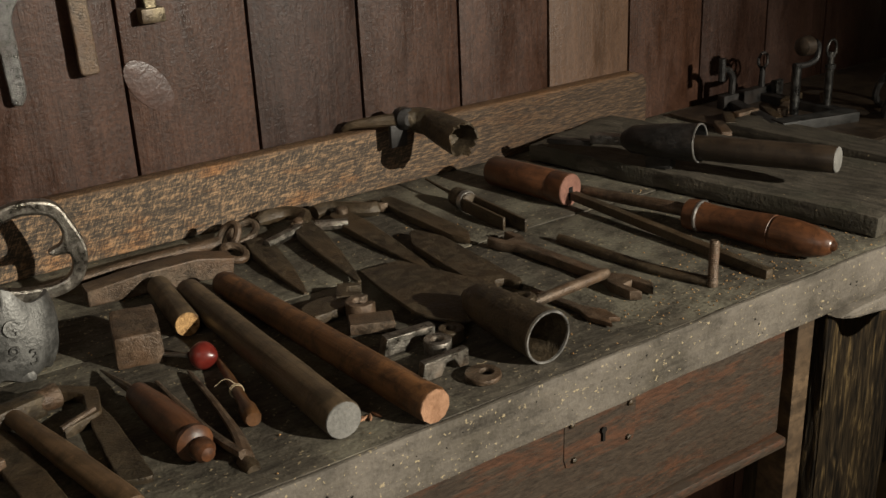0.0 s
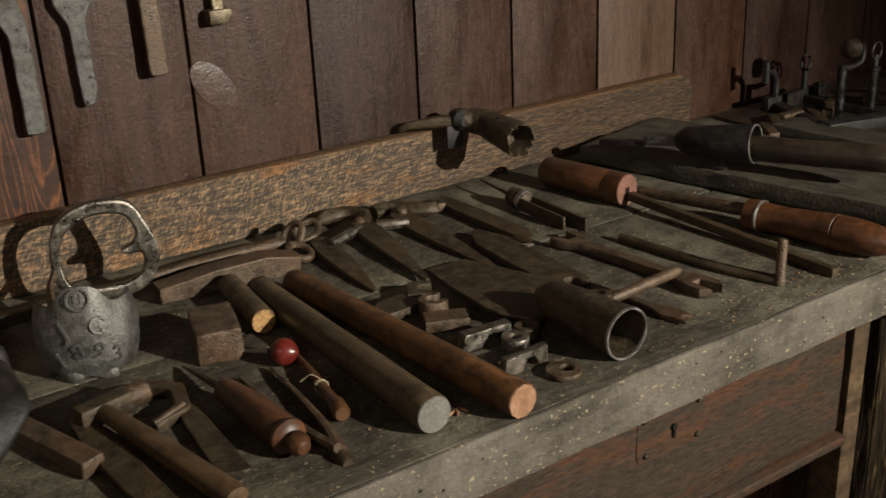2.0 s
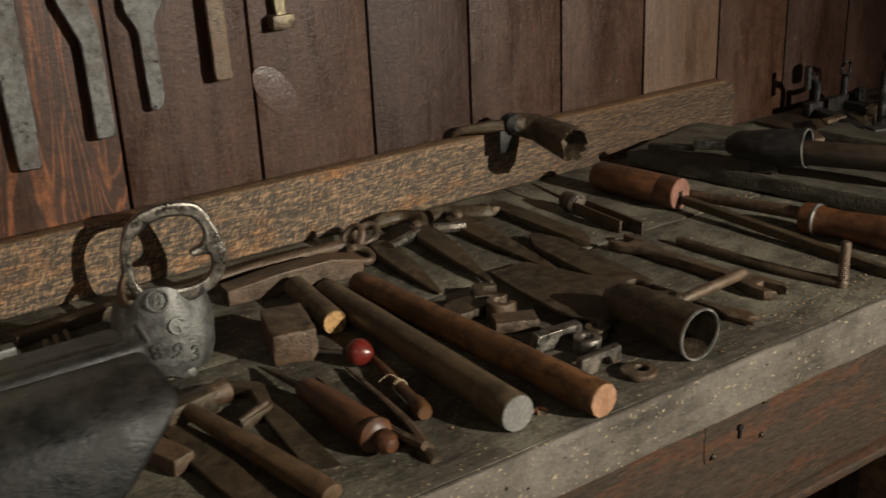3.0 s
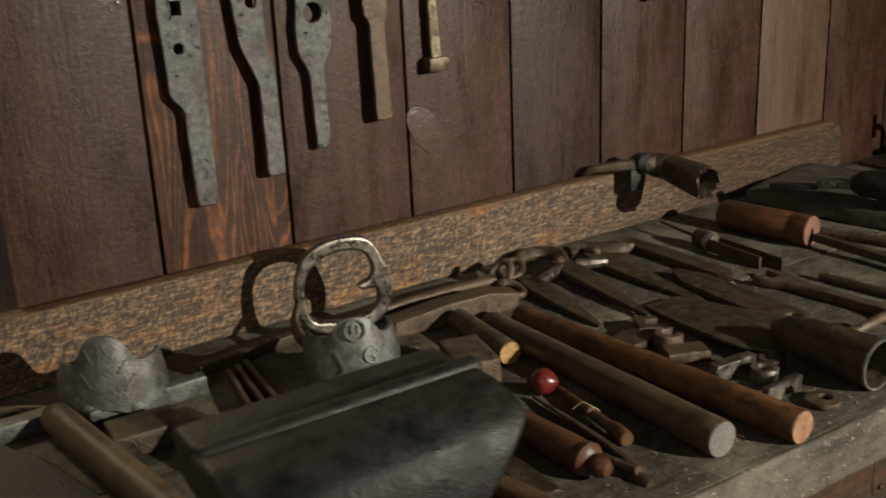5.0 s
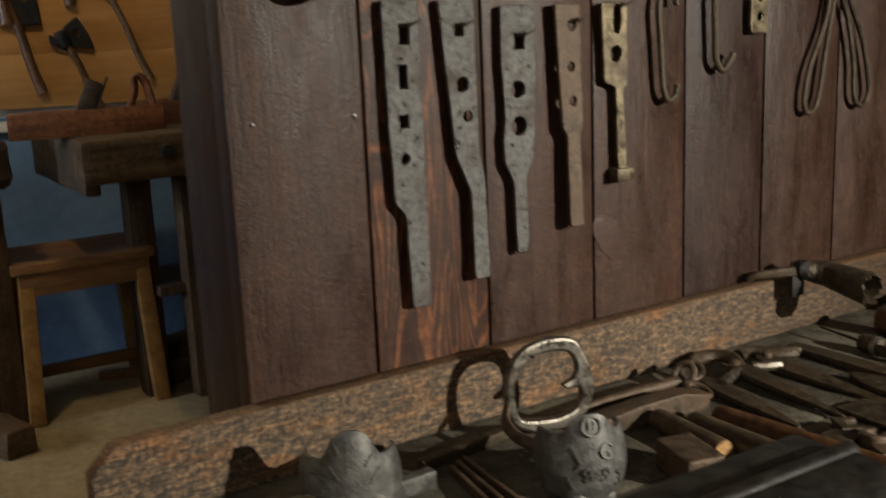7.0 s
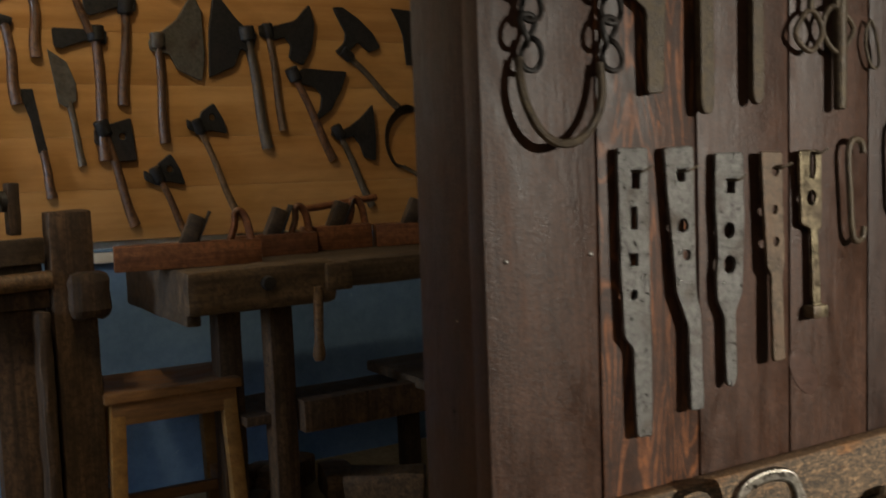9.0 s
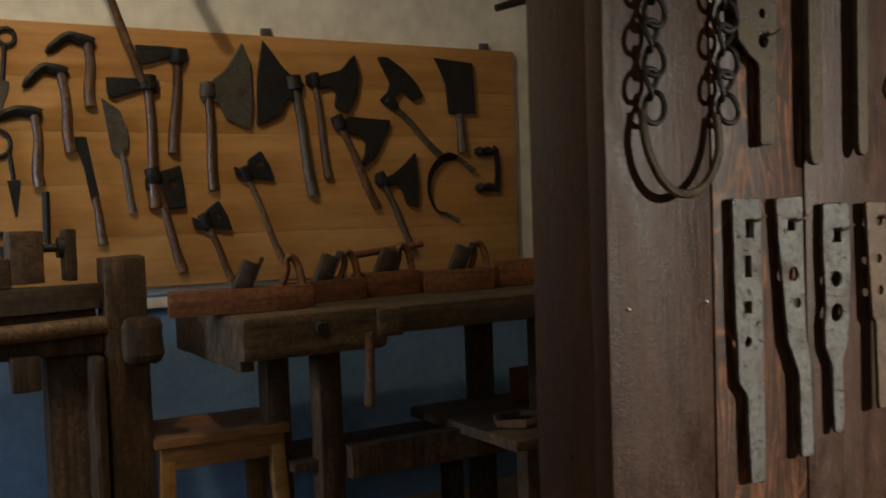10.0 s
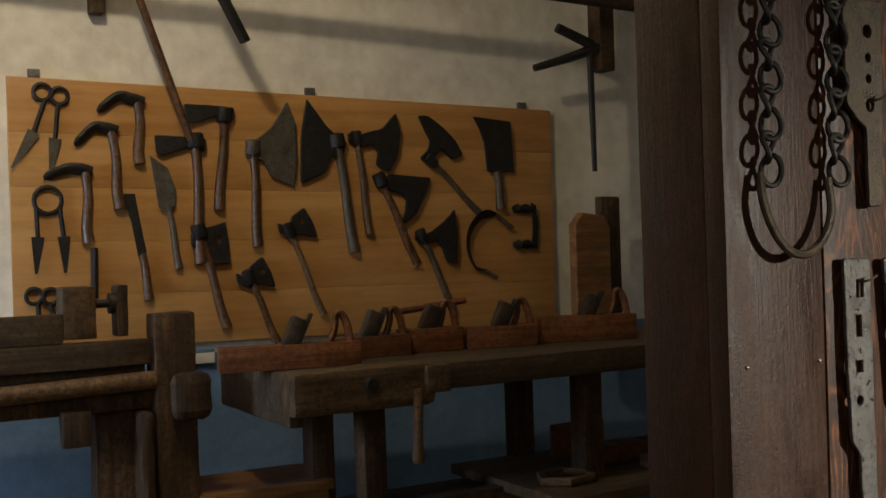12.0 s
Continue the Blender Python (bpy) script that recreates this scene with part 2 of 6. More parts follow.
M = {
    "wall": wood("stained_plank_wood", (0.021, 0.0096, 0.0058), (0.094, 0.044, 0.026), "Z", 230, 0.40, 0.6, 0.5, 0.8, spec=0.34, vary=0.35, scuff=True, long=0.09, mottle=0.55, grime=0.28),
    "fir": wood("bold_grain_plank_wood", (0.028, 0.015, 0.011), (0.24, 0.09, 0.034), "Z", 190, 0.46, 0.4, 0.5, 0.6, rings=0.85, spec=0.32, mottle=0.12, grime=0.5),
    "pale": wood("pale_plank_wood", (0.044, 0.024, 0.014), (0.120, 0.067, 0.038), "Z", 170, 0.45, 0.5, 0.45, 0.9, spec=0.5, long=0.08, mottle=0.4),
    "sawn": sawn_wood("rough_sawn_board"),
    "bench": bench_wood("old_worktop_wood"),
    "slab": bench_wood("old_slab_wood", "Y", (0.046, 0.043, 0.030), 0.5, 0.16, 0.70),
    # worn wood, its colour raised for the lamplight on front faces
    "edge": bench_wood("worn_lamplit_edge_wood", "X", (0.150, 0.130, 0.108), 0.36, 0.26, 0.645, 0.35),
    "apron": flaking_wood("flaking_red_brown_drawer_wood"),
    "bark": bark("black_rough_post_wood"),
    "dark_handle": wood("dark_handle_wood", (0.048, 0.035, 0.021), (0.158, 0.112, 0.064), "Y", 260, 0.48, 0.5, 0.5, 0.5, spec=0.4, vary=0.2, scuff=True, grime=0.65),
    "black_handle": wood("blackened_handle_wood", (0.022, 0.015, 0.010), (0.075, 0.05, 0.03), "Y", 260, 0.42, 0.5, 0.5, 0.5, spec=0.45, vary=0.2, scuff=True, grime=0.70),
    "brown_handle": wood("brown_handle_wood", (0.055, 0.025, 0.010), (0.215, 0.098, 0.036), "Y", 240, 0.42, 0.5, 0.6, 0.5, spec=0.45, vary=0.15, scuff=True, grime=0.80),
    "red_handle": wood("red_brown_turned_wood", (0.048, 0.020, 0.009), (0.185, 0.074, 0.030), "Y", 240, 0.36, 0.5, 0.6, 0.3, spec=0.5, vary=0.2, scuff=True, grime=0.65),
    "light_handle": wood("light_handle_wood", (0.08, 0.048, 0.023), (0.26, 0.155, 0.076), "Y", 240, 0.5, 0.5, 0.6, 0.4, vary=0.3, scuff=True, grime=0.70),
    "end_grey": coat("grey_end_grain", (0.09, 0.086, 0.078), (0.18, 0.172, 0.156), 60, 0.75, 0.6, 300),
    "end_tan": coat("tan_end_grain", (0.18, 0.092, 0.05), (0.32, 0.178, 0.105), 60, 0.75, 0.6, 300),
    "end_pink": coat("pink_end_grain", (0.12, 0.058, 0.042), (0.21, 0.104, 0.076), 60, 0.75, 0.4, 300),
    "knot": coat("smooth_grey_brown_knot", (0.032, 0.016, 0.012), (0.072, 0.038, 0.028), 60, 0.34, 0.3, 300, 0.6),
    "cork": coat("crumbly_cork_end", (0.10, 0.05, 0.02), (0.55, 0.33, 0.14), 140, 0.85, 1.0, 400),
    "iron": iron("dark_forged_iron", (0.020, 0.015, 0.010), (0.096, 0.073, 0.045), (0.074, 0.047, 0.023), 0.7, 0.46, 0.5, 0.9),
    "rusty": iron("rusty_iron", (0.038, 0.028, 0.019), (0.160, 0.115, 0.078), (0.120, 0.068, 0.036), 0.68, 0.44, 0.5, 0.8, 110),
    "grey_iron": iron("grey_cast_iron", (0.085, 0.083, 0.077), (0.19, 0.185, 0.172), (0.075, 0.066, 0.054), 0.3, 0.50, 0.75, 0.6, 90),
    "ring_iron": iron("worn_shiny_ring_iron", (0.10, 0.090, 0.074), (0.34, 0.31, 0.265), (0.14, 0.09, 0.055), 0.3, 0.32, 0.95, 0.6, 110),
    "strap_iron": iron("shiny_hammered_iron", (0.080, 0.078, 0.074), (0.195, 0.189, 0.180), (0.080, 0.062, 0.048), 0.3, 0.34, 0.92, 1.0, 170),
    "rod_iron": iron("dark_polished_rod_iron", (0.035, 0.034, 0.032), (0.10, 0.098, 0.092), (0.05, 0.036, 0.026), 0.3, 0.32, 0.9, 0.3, 120),
    "brass": iron("dull_yellow_metal", (0.055, 0.044, 0.028), (0.27, 0.225, 0.145), (0.10, 0.065, 0.035), 0.45, 0.4, 0.85),
    "bright": iron("worn_bright_steel", (0.30, 0.29, 0.27), (0.5, 0.48, 0.45), (0.12, 0.08, 0.06), 0.15, 0.35, 0.9, 0.3),
    "vise": iron("black_smooth_vise_iron", (0.012, 0.012, 0.011), (0.036, 0.034, 0.031), (0.028, 0.019, 0.013), 0.35, 0.50, 0.3, 0.5, 70),
    # near-black colour for the shade inside gaps, slots and holes
    "hole": coat("recess_shade_black", (0.006, 0.005, 0.004), (0.012, 0.01, 0.008), 20, 0.9),
    "red": coat("red_glossy_paint", (0.07, 0.008, 0.006), (0.14, 0.018, 0.012), 40, 0.3, 0.1, 200, 0.5, (0.10, 0.02, 0.012), 0.68),
    "string": coat("pale_string", (0.30, 0.23, 0.14), (0.42, 0.34, 0.22), 200, 0.9),
    "plaster": coat("rough_white_plaster", (0.56, 0.52, 0.45), (0.78, 0.74, 0.66), 4, 0.9, 1.0, 17),
    "blue": coat("blue_limewash", (0.095, 0.165, 0.275), (0.15, 0.24, 0.375), 4, 0.85, 0.4, 30, 0.2, (0.5, 0.52, 0.52), 0.72),
    "pine": wood("varnished_pine_board", (0.39, 0.194, 0.061), (0.54, 0.302, 0.110), "X", 60, 0.5, 0.5, 0.2, 0.1, vary=0.15),
    "plane": wood("red_brown_plane_wood", (0.095, 0.034, 0.013), (0.26, 0.105, 0.040), "Y", 200, 0.5, 0.5, 0.5, 0.2, grime=0.6),
    "oldbench": wood("grey_brown_bench_wood", (0.05, 0.034, 0.02), (0.165, 0.112, 0.064), "X", 110, 0.65, 0.5, 0.6, 0.6, grime=0.6),
    "oldpost": wood("split_post_wood", (0.036, 0.022, 0.012), (0.165, 0.098, 0.05), "Z", 110, 0.65, 0.5, 0.7, 0.7, grime=0.6),
    "stool": wood("yellow_brown_stool_wood", (0.20, 0.10, 0.025), (0.38, 0.21, 0.065), "Z", 110, 0.55, 0.5, 0.4, 0.3, vary=0.2),
    "seat": wood("worn_brown_seat_wood", (0.12, 0.06, 0.022), (0.30, 0.155, 0.06), "X", 110, 0.5, 0.5, 0.6, 0.3),
    "floor": coat("ochre_stone_floor", (0.20, 0.145, 0.075), (0.32, 0.24, 0.135), 5, 0.8, 0.5, 40),
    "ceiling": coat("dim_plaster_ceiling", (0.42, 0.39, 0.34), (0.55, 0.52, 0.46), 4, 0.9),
    "axe": iron("blackened_axe_iron", (0.012, 0.011, 0.010), (0.035, 0.032, 0.03), (0.03, 0.018, 0.012), 0.3, 0.5, 0.5),
    "blade": iron("grey_axe_blade", (0.062, 0.056, 0.044), (0.135, 0.122, 0.096), (0.08, 0.05, 0.03), 0.4, 0.5, 0.5),
}


# ---- building helpers ----
def part(name, bm, material, parent, label="", smooth=True, kind=""):
    me = bpy.data.meshes.new(name)
    bm.normal_update()
    bm.to_mesh(me)
    bm.free()
    return part_mesh(name, me, material, parent, label, smooth, kind)


def part_mesh(name, me, material, parent, label="", smooth=True, kind=""):
    me.materials.clear()
    me.materials.append(M[material])
    if smooth:
        me.shade_smooth()
        me.set_sharp_from_angle(angle=radians(38))
    ob = new(name, me)
    if parent:
        ob.parent = parent
    return tagged(ob, label, kind=kind)


def thing(name, label, category, m=None, group="", kind=""):
    ob = new(name)
    ob.empty_display_size = 0.02
    if m is not None:
        ob.matrix_world = m
    return tagged(ob, label, category, group, kind)


def along(p, q, roll=0):
    """A pose at p whose y axis points to q, z as far up as it can be."""
    p, q = Vector(p), Vector(q)
    y = (q - p).normalized()
    up = Vector((0, 0, 1)) if abs(y.z) < 0.95 else Vector((0, -1, 0))
    x = y.cross(up).normalized()
    z = x.cross(y)
    m = Matrix((x, y, z)).transposed().to_4x4()
    m.translation = p
    return m @ pose(0, 0, 0, 0, roll, 0)


def on_wall(x, z, y=0.945, spin=0):
    """A pose on a wall that faces -y: local x right, y up, z out of the wall."""
    return pose(x, y, z, 90, 0, 0) @ pose(0, 0, 0, 0, 0, spin)


def box(bm, x0, x1, y0, y1, z0, z1, bevel=0.0, cuts=0):
    b = bmesh.new()
    bmesh.ops.create_cube(b, size=1)
    for v in b.verts:
        v.co = ((x0 + x1) / 2 + v.co.x * (x1 - x0), (y0 + y1) / 2 + v.co.y * (y1 - y0), (z0 + z1) / 2 + v.co.z * (z1 - z0))
    if bevel:
        bmesh.ops.bevel(b, geom=b.edges[:], offset=bevel, segments=2, profile=0.6, affect="EDGES")
    if cuts:
        bmesh.ops.subdivide_edges(b, edges=b.edges[:], cuts=cuts, use_grid_fill=True)
    join(bm, b)
    return bm


def join(bm, b, m=None):
    if m is not None:
        bmesh.ops.transform(b, matrix=m, verts=b.verts[:])
    me = bpy.data.meshes.new("tmp")
    b.to_mesh(me)
    b.free()
    bm.from_mesh(me)
    bpy.data.meshes.remove(me)


def rough(bm, amp, scale=40.0, seed=0.0):
    for v in bm.verts:
        v.co += noise.noise_vector(v.co * scale + Vector((seed, seed * 2, 0))) * amp
    return bm


def board(x0, x1, y0, y1, z0, z1, bevel=0.003, step=0.03, amp=0.0008, seed=0.0):
    """A board with worn, slightly uneven edges."""
    bm = bmesh.new()
    bmesh.ops.create_cube(bm, size=1)
    for v in bm.verts:
        v.co = ((x0 + x1) / 2 + v.co.x * (x1 - x0), (y0 + y1) / 2 + v.co.y * (y1 - y0), (z0 + z1) / 2 + v.co.z * (z1 - z0))
    for axis, length in enumerate((x1 - x0, y1 - y0, z1 - z0)):
        cuts = min(int(length / step), 60)
        if cuts:
            es = [e for e in bm.edges if abs((e.verts[0].co - e.verts[1].co)[axis]) > 1e-6]
            bmesh.ops.subdivide_edges(bm, edges=es, cuts=cuts, use_grid_fill=True)
    sharp = [e for e in bm.edges if len(e.link_faces) == 2 and e.calc_face_angle(0) > 1]
    if bevel:
        bmesh.ops.bevel(bm, geom=sharp, offset=bevel, segments=2, profile=0.6, affect="EDGES")
    return rough(bm, amp, 45, seed)


def lathe(bm, profile, seg=24, sx=1.0, sz=1.0, cap=True):
    """Turned shape round the y axis; profile: (y, radius)."""
    rings = []
    for y, r in profile:
        rings.append([bm.verts.new((r * sx * math.cos(2 * math.pi * i / seg), y, r * sz * math.sin(2 * math.pi * i / seg))) for i in range(seg)])
    for a, b in zip(rings, rings[1:]):
        for i in range(seg):
            bm.faces.new((a[i], b[i], b[(i + 1) % seg], a[(i + 1) % seg]))
    if cap:
        bm.faces.new(rings[0])
        bm.faces.new(rings[-1][::-1])
    bmesh.ops.recalc_face_normals(bm, faces=bm.faces[:])
    return bm


def tube(bm, pts, r, seg=10, closed=False, flat=1.0):
    """A round bar along points; r a radius or one for each point."""
    pts = [Vector(p) for p in pts]
    n = len(pts)
    rs = r if isinstance(r, (list, tuple)) else [r] * n
    rings, side = [], None
    for i, p in enumerate(pts):
        a = pts[(i - 1) % n] if closed or i else p
        b = pts[(i + 1) % n] if closed or i < n - 1 else p
        d = (b - a).normalized()
        if side is None:
            side = d.orthogonal().normalized()
        side = (side - d * side.dot(d)).normalized()
        up = d.cross(side)
        rings.append([bm.verts.new(p + rs[i] * (side * math.cos(2 * math.pi * k / seg) + up * flat * math.sin(2 * math.pi * k / seg))) for k in range(seg)])
    pairs = list(zip(rings, rings[1:])) + ([(rings[-1], rings[0])] if closed else [])
    for a, b in pairs:
        for k in range(seg):
            bm.faces.new((a[k], a[(k + 1) % seg], b[(k + 1) % seg], b[k]))
    if not closed:
        bm.faces.new(rings[0][::-1])
        bm.faces.new(rings[-1])
    bmesh.ops.recalc_face_normals(bm, faces=bm.faces[:])
    return bm


def smooth_path(pts, steps=6):
    """Points on a smooth curve through pts."""
    pts = [Vector(p) for p in pts]
    ext = [2 * pts[0] - pts[1]] + pts + [2 * pts[-1] - pts[-2]]
    out = []
    for i in range(1, len(ext) - 2):
        a, b, c, d = ext[i - 1:i + 3]
        for k in range(steps):
            t = k / steps
            out.append(0.5 * ((2 * b) + (c - a) * t + (2 * a - 5 * b + 4 * c - d) * t * t + (3 * b - a - 3 * c + d) * t ** 3))
    return out + [pts[-1]]


def circle(cx, cy, r, n=16, ry=None, start=0.0):
    ry = r if ry is None else ry
    return [(cx + r * math.cos(start + 2 * math.pi * i / n), cy + ry * math.sin(start + 2 * math.pi * i / n)) for i in range(n)]


def square(cx, cy, w, h):
    return [(cx - w / 2, cy - h / 2), (cx + w / 2, cy - h / 2), (cx + w / 2, cy + h / 2), (cx - w / 2, cy + h / 2)]


def round_loop(pts, steps=5):
    """A closed smooth outline through pts."""
    n, out = len(pts), []
    v = [Vector((*p, 0)) for p in pts]
    for i in range(n):
        a, b, c, d = v[i - 1], v[i], v[(i + 1) % n], v[(i + 2) % n]
        for k in range(steps):
            t = k / steps
            q = 0.5 * ((2 * b) + (c - a) * t + (2 * a - 5 * b + 4 * c - d) * t * t + (3 * b - a - 3 * c + d) * t ** 3)
            out.append((q.x, q.y))
    return out


def from_curve(cu):
    ob = bpy.data.objects.new("tmp", cu)
    scene.collection.objects.link(ob)
    me = bpy.data.meshes.new_from_object(ob.evaluated_get(bpy.context.evaluated_depsgraph_get()))
    bpy.data.objects.remove(ob)
    bpy.data.curves.remove(cu)
    return me


def plate(outline, holes=(), thick=0.005, bevel=0.0008, lift=None):
    """A flat plate in the local xy plane, standing on z = 0, with rounded edges and open holes."""
    cu = bpy.data.curves.new("tmp", "CURVE")
    cu.dimensions, cu.fill_mode = "2D", "BOTH"
    cu.extrude, cu.bevel_depth, cu.bevel_resolution, cu.offset = thick / 2 - bevel, bevel, 1, -bevel
    for loop in (outline, *holes):
        sp = cu.splines.new("POLY")
        sp.points.add(len(loop) - 1)
        for p, q in zip(sp.points, loop):
            p.co = (q[0], q[1], 0, 1)
        sp.use_cyclic_u = True
    me = from_curve(cu)
    up = thick / 2 if lift is None else lift
    for v in me.vertices:
        v.co.z += up
    return me


def worn(outline, step=0.006, amp=0.0005, seed=0.0):
    """The outline with rounded corners and a slightly uneven, hand-forged edge."""
    pts = []
    for a, b in zip(outline, [*outline[1:], outline[0]]):
        a, b = Vector((*a, 0)), Vector((*b, 0))
        k = max(1, int((b - a).length / step))
        pts += [a.lerp(b, i / k) for i in range(k)]
    n = len(pts)
    pts = [(pts[i - 1] + 2 * pts[i] + pts[(i + 1) % n]) / 4 for i in range(n)]
    pts = [p + noise.noise_vector(p * (0.3 / step) + Vector((seed, 0, seed))) * amp for p in pts]
    return [(p.x, p.y) for p in pts]


def warp(me, fn):
    for v in me.vertices:
        v.co = fn(v.co.copy())
    return me


def text_mesh(body, size, depth=0.0012):
    cu = bpy.data.curves.new("tmp", "FONT")
    cu.body, cu.size, cu.extrude = body, size, depth
    cu.align_x, cu.align_y = "CENTER", "CENTER"
    return from_curve(cu)


def simple(name, bm, material, label, category, m=None, group="", kind="", smooth=True):
    """A thing of one mesh."""
    ob = part(name, bm, material, None, "", smooth)
    if m is not None:
        ob.matrix_world = m
    return tagged(ob, label, category, group, kind)


def simple_plate(name, me, material, label, category, m=None, group=""):
    ob = part_mesh(name, me, material, None)
    if m is not None:
        ob.matrix_world = m
    return tagged(ob, label, category, group)


BZ = 0.771      # worktop height
WY = 0.945      # face of the plank wall
FY = 3.82       # face of the far wall

# ---- room ----
simple("floor", board(-3.2, 3.6, -2.8, 3.95, -0.1, 0.0, 0, 0.6, 0.0), "floor", "worn ochre stone floor of the workshop", "floor", kind="structure")
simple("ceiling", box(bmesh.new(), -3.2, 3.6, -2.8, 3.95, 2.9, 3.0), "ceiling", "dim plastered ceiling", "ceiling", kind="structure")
far_wall = thing("wall_north", "white plastered wall with a blue painted dado", "wall", kind="structure")
part("plaster", box(bmesh.new(), -3.2, 3.6, FY, FY + 0.13, 0.845, 2.9), "plaster", far_wall, "rough white plaster")
part("dado", box(bmesh.new(), -3.2, 3.6, FY - 0.004, FY + 0.13, 0.0, 0.845), "blue", far_wall, "blue limewashed dado")
simple("wall_west", box(bmesh.new(), -3.2, -3.1, -2.8, FY, 0, 2.9), "plaster", "white plastered wall", "wall", kind="structure")
simple("wall_east", box(bmesh.new(), 3.5, 3.6, -2.8, FY, 0, 2.9), "plaster", "white plastered wall", "wall", kind="structure")
simple("wall_south", box(bmesh.new(), -3.1, 3.5, -2.8, -2.7, 0, 2.9), "plaster", "white plastered wall", "wall", kind="structure")

# ---- plank wall behind the workbench ----
plank_wall = thing("wall_plank", "dark stained vertical plank wall hung with iron tools", "wall", kind="structure")
SEAMS = [-0.078, 0.044, 0.166, 0.294, 0.418, 0.537, 0.661, 0.786, 0.912, 1.039, 1.165, 1.29, 1.42, 1.55, 1.68, 1.81, 1.94]
for i, (a, b) in enumerate(zip(SEAMS, SEAMS[1:])):
    bm = board(a + (0.0016 if i else 0), b - 0.0016, WY, WY + 0.024, 0.0, 2.6, 0.0009, 0.08, 0.0005, i * 3.7)
    bmesh.ops.translate(bm, verts=bm.verts[:], vec=(0, random.uniform(-0.0004, 0.0004), 0))
    part("plank", bm, {1: "fir", 7: "pale"}.get(i, "wall"), plank_wall, {1: "plank with bold orange grain", 7: "paler brown plank"}.get(i, ""))
part("end_post", board(-0.076, 0.02, WY + 0.027, WY + 0.115, 0.0, 2.6, 0.003, 0.08, 0.0008), "wall", plank_wall)
# unseen black sheet that gives the plank gaps their shade
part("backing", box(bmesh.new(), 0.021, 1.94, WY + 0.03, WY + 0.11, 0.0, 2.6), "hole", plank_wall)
for x, z in ((-0.057, 0.878 + 0.187), (0.035, 1.064)):
    b = bmesh.new()
    lathe(b, [(0.0, 0.0022), (-0.0022, 0.0020), (-0.003, 0.0008)], 10)
    ob = part("nail", b, "bright", plank_wall, "small bright nail head")
    ob.location = (x, WY + 0.001, z)
# pale oval knot in the wood
b = bmesh.new()
lathe(b, [(0.0, 0.026), (-0.0012, 0.0255), (-0.0016, 0.02)], 28, 0.62, 1.15)
ob = part("knot", b, "knot", plank_wall, "pale smooth oval knot")
ob.matrix_world = pose(0.315, WY + 0.0004, 0.917, 0, -38, 0)


# ---- workbench ----
bench = thing("workbench", "old grey dusty wooden workbench with a locked drawer", "workbench")
for k, (y0, y1) in enumerate(((0.502, 0.7345), (0.7365, WY - 0.002))):
    part("top_plank", board(-0.235, 1.95, y0, y1, 0.729, BZ, 0.0008 if k == 0 else 0.002, 0.025, 0.0011, k * 9.0), "bench", bench, "thick dusty worktop plank with worn edge")
# thin strip whose paler colour carries the lamplight on the bench front
part("front_edge", board(-0.235, 1.95, 0.4975, 0.5018, 0.7285, BZ + 0.0003, 0.0019, 0.011, 0.0013, 3.0), "edge", bench, "worn front edge coloured paler for lamplight")
drawer = part("drawer_box", board(-0.12, 0.712, 0.532, 0.90, 0.598, 0.7275, 0.004, 0.04, 0.001, 4.0), "apron", bench, "red-brown worn drawer box with flaking dark paint")
part("bottom_rail", board(-0.12, 0.714, 0.524, 0.56, 0.586, 0.5965, 0.003, 0.04, 0.0008, 6.0), "apron", bench)
part_mesh("keyhole", plate(circle(0, 0.004, 0.0028, 12) , (), 0.0012, 0.0002), "hole", drawer).matrix_world = on_wall(0.494, 0.682, 0.5297)
part_mesh("lock_plate", plate(worn(square(0, 0, 0.074, 0.046), 0.008, 0.0006), (), 0.0006, 0.0001), "apron", drawer, "thin painted lock plate").matrix_world = on_wall(0.492, 0.686, 0.5316)
for x, z in ((0.462, 0.702), (0.522, 0.700), (0.464, 0.670), (0.521, 0.669)):
    part("screw", lathe(bmesh.new(), [(0, 0.0026), (-0.0022, 0.0024), (-0.003, 0.001)], 8), "iron", drawer).location = (x, 0.531, z)
part("keyhole_slot", box(bmesh.new(), 0.4928, 0.4952, 0.5288, 0.532, 0.676, 0.687), "hole", drawer)
bm = board(0.825, 0.95, 0.57, 0.66, 0.0, 0.715, 0.008, 0.0045, 0.0, 2.0)
for v in bm.verts:
    v.co += Vector((v.co.x - 0.887, v.co.y - 0.615, 0)).normalized() * 0.0035 * noise.noise(Vector((v.co.x * 110, v.co.y * 110, v.co.z * 12)))
part("leg", bm, "bark", bench, "black-brown weathered post leg with raised grain")
part("leg", board(-0.19, -0.125, 0.54, 0.62, 0.0, 0.7275, 0.004, 0.05, 0.001, 2.5), "bark", bench)
part("leg", board(-0.19, -0.125, 0.80, 0.90, 0.0, 0.7275, 0.004, 0.05, 0.001, 3.5), "bark", bench)
part("leg", board(1.7, 1.82, 0.55, 0.65, 0.0, 0.7275, 0.004, 0.05, 0.001, 3.5), "bark", bench)
bm = board(-0.012, 0.012, 0.0, 0.395, -0.017, 0.017, 0.002, 0.05, 0.0005)
ob = part("strut", bm, "oldbench", bench, "pale upright wooden strut")
ob.matrix_world = along((0.786, 0.585, 0.33), (0.790, 0.585, 0.725))
part("lower_rail", board(0.60, 0.95, 0.66, 0.69, 0.50, 0.54, 0.003, 0.05, 0.001), "oldbench", bench)
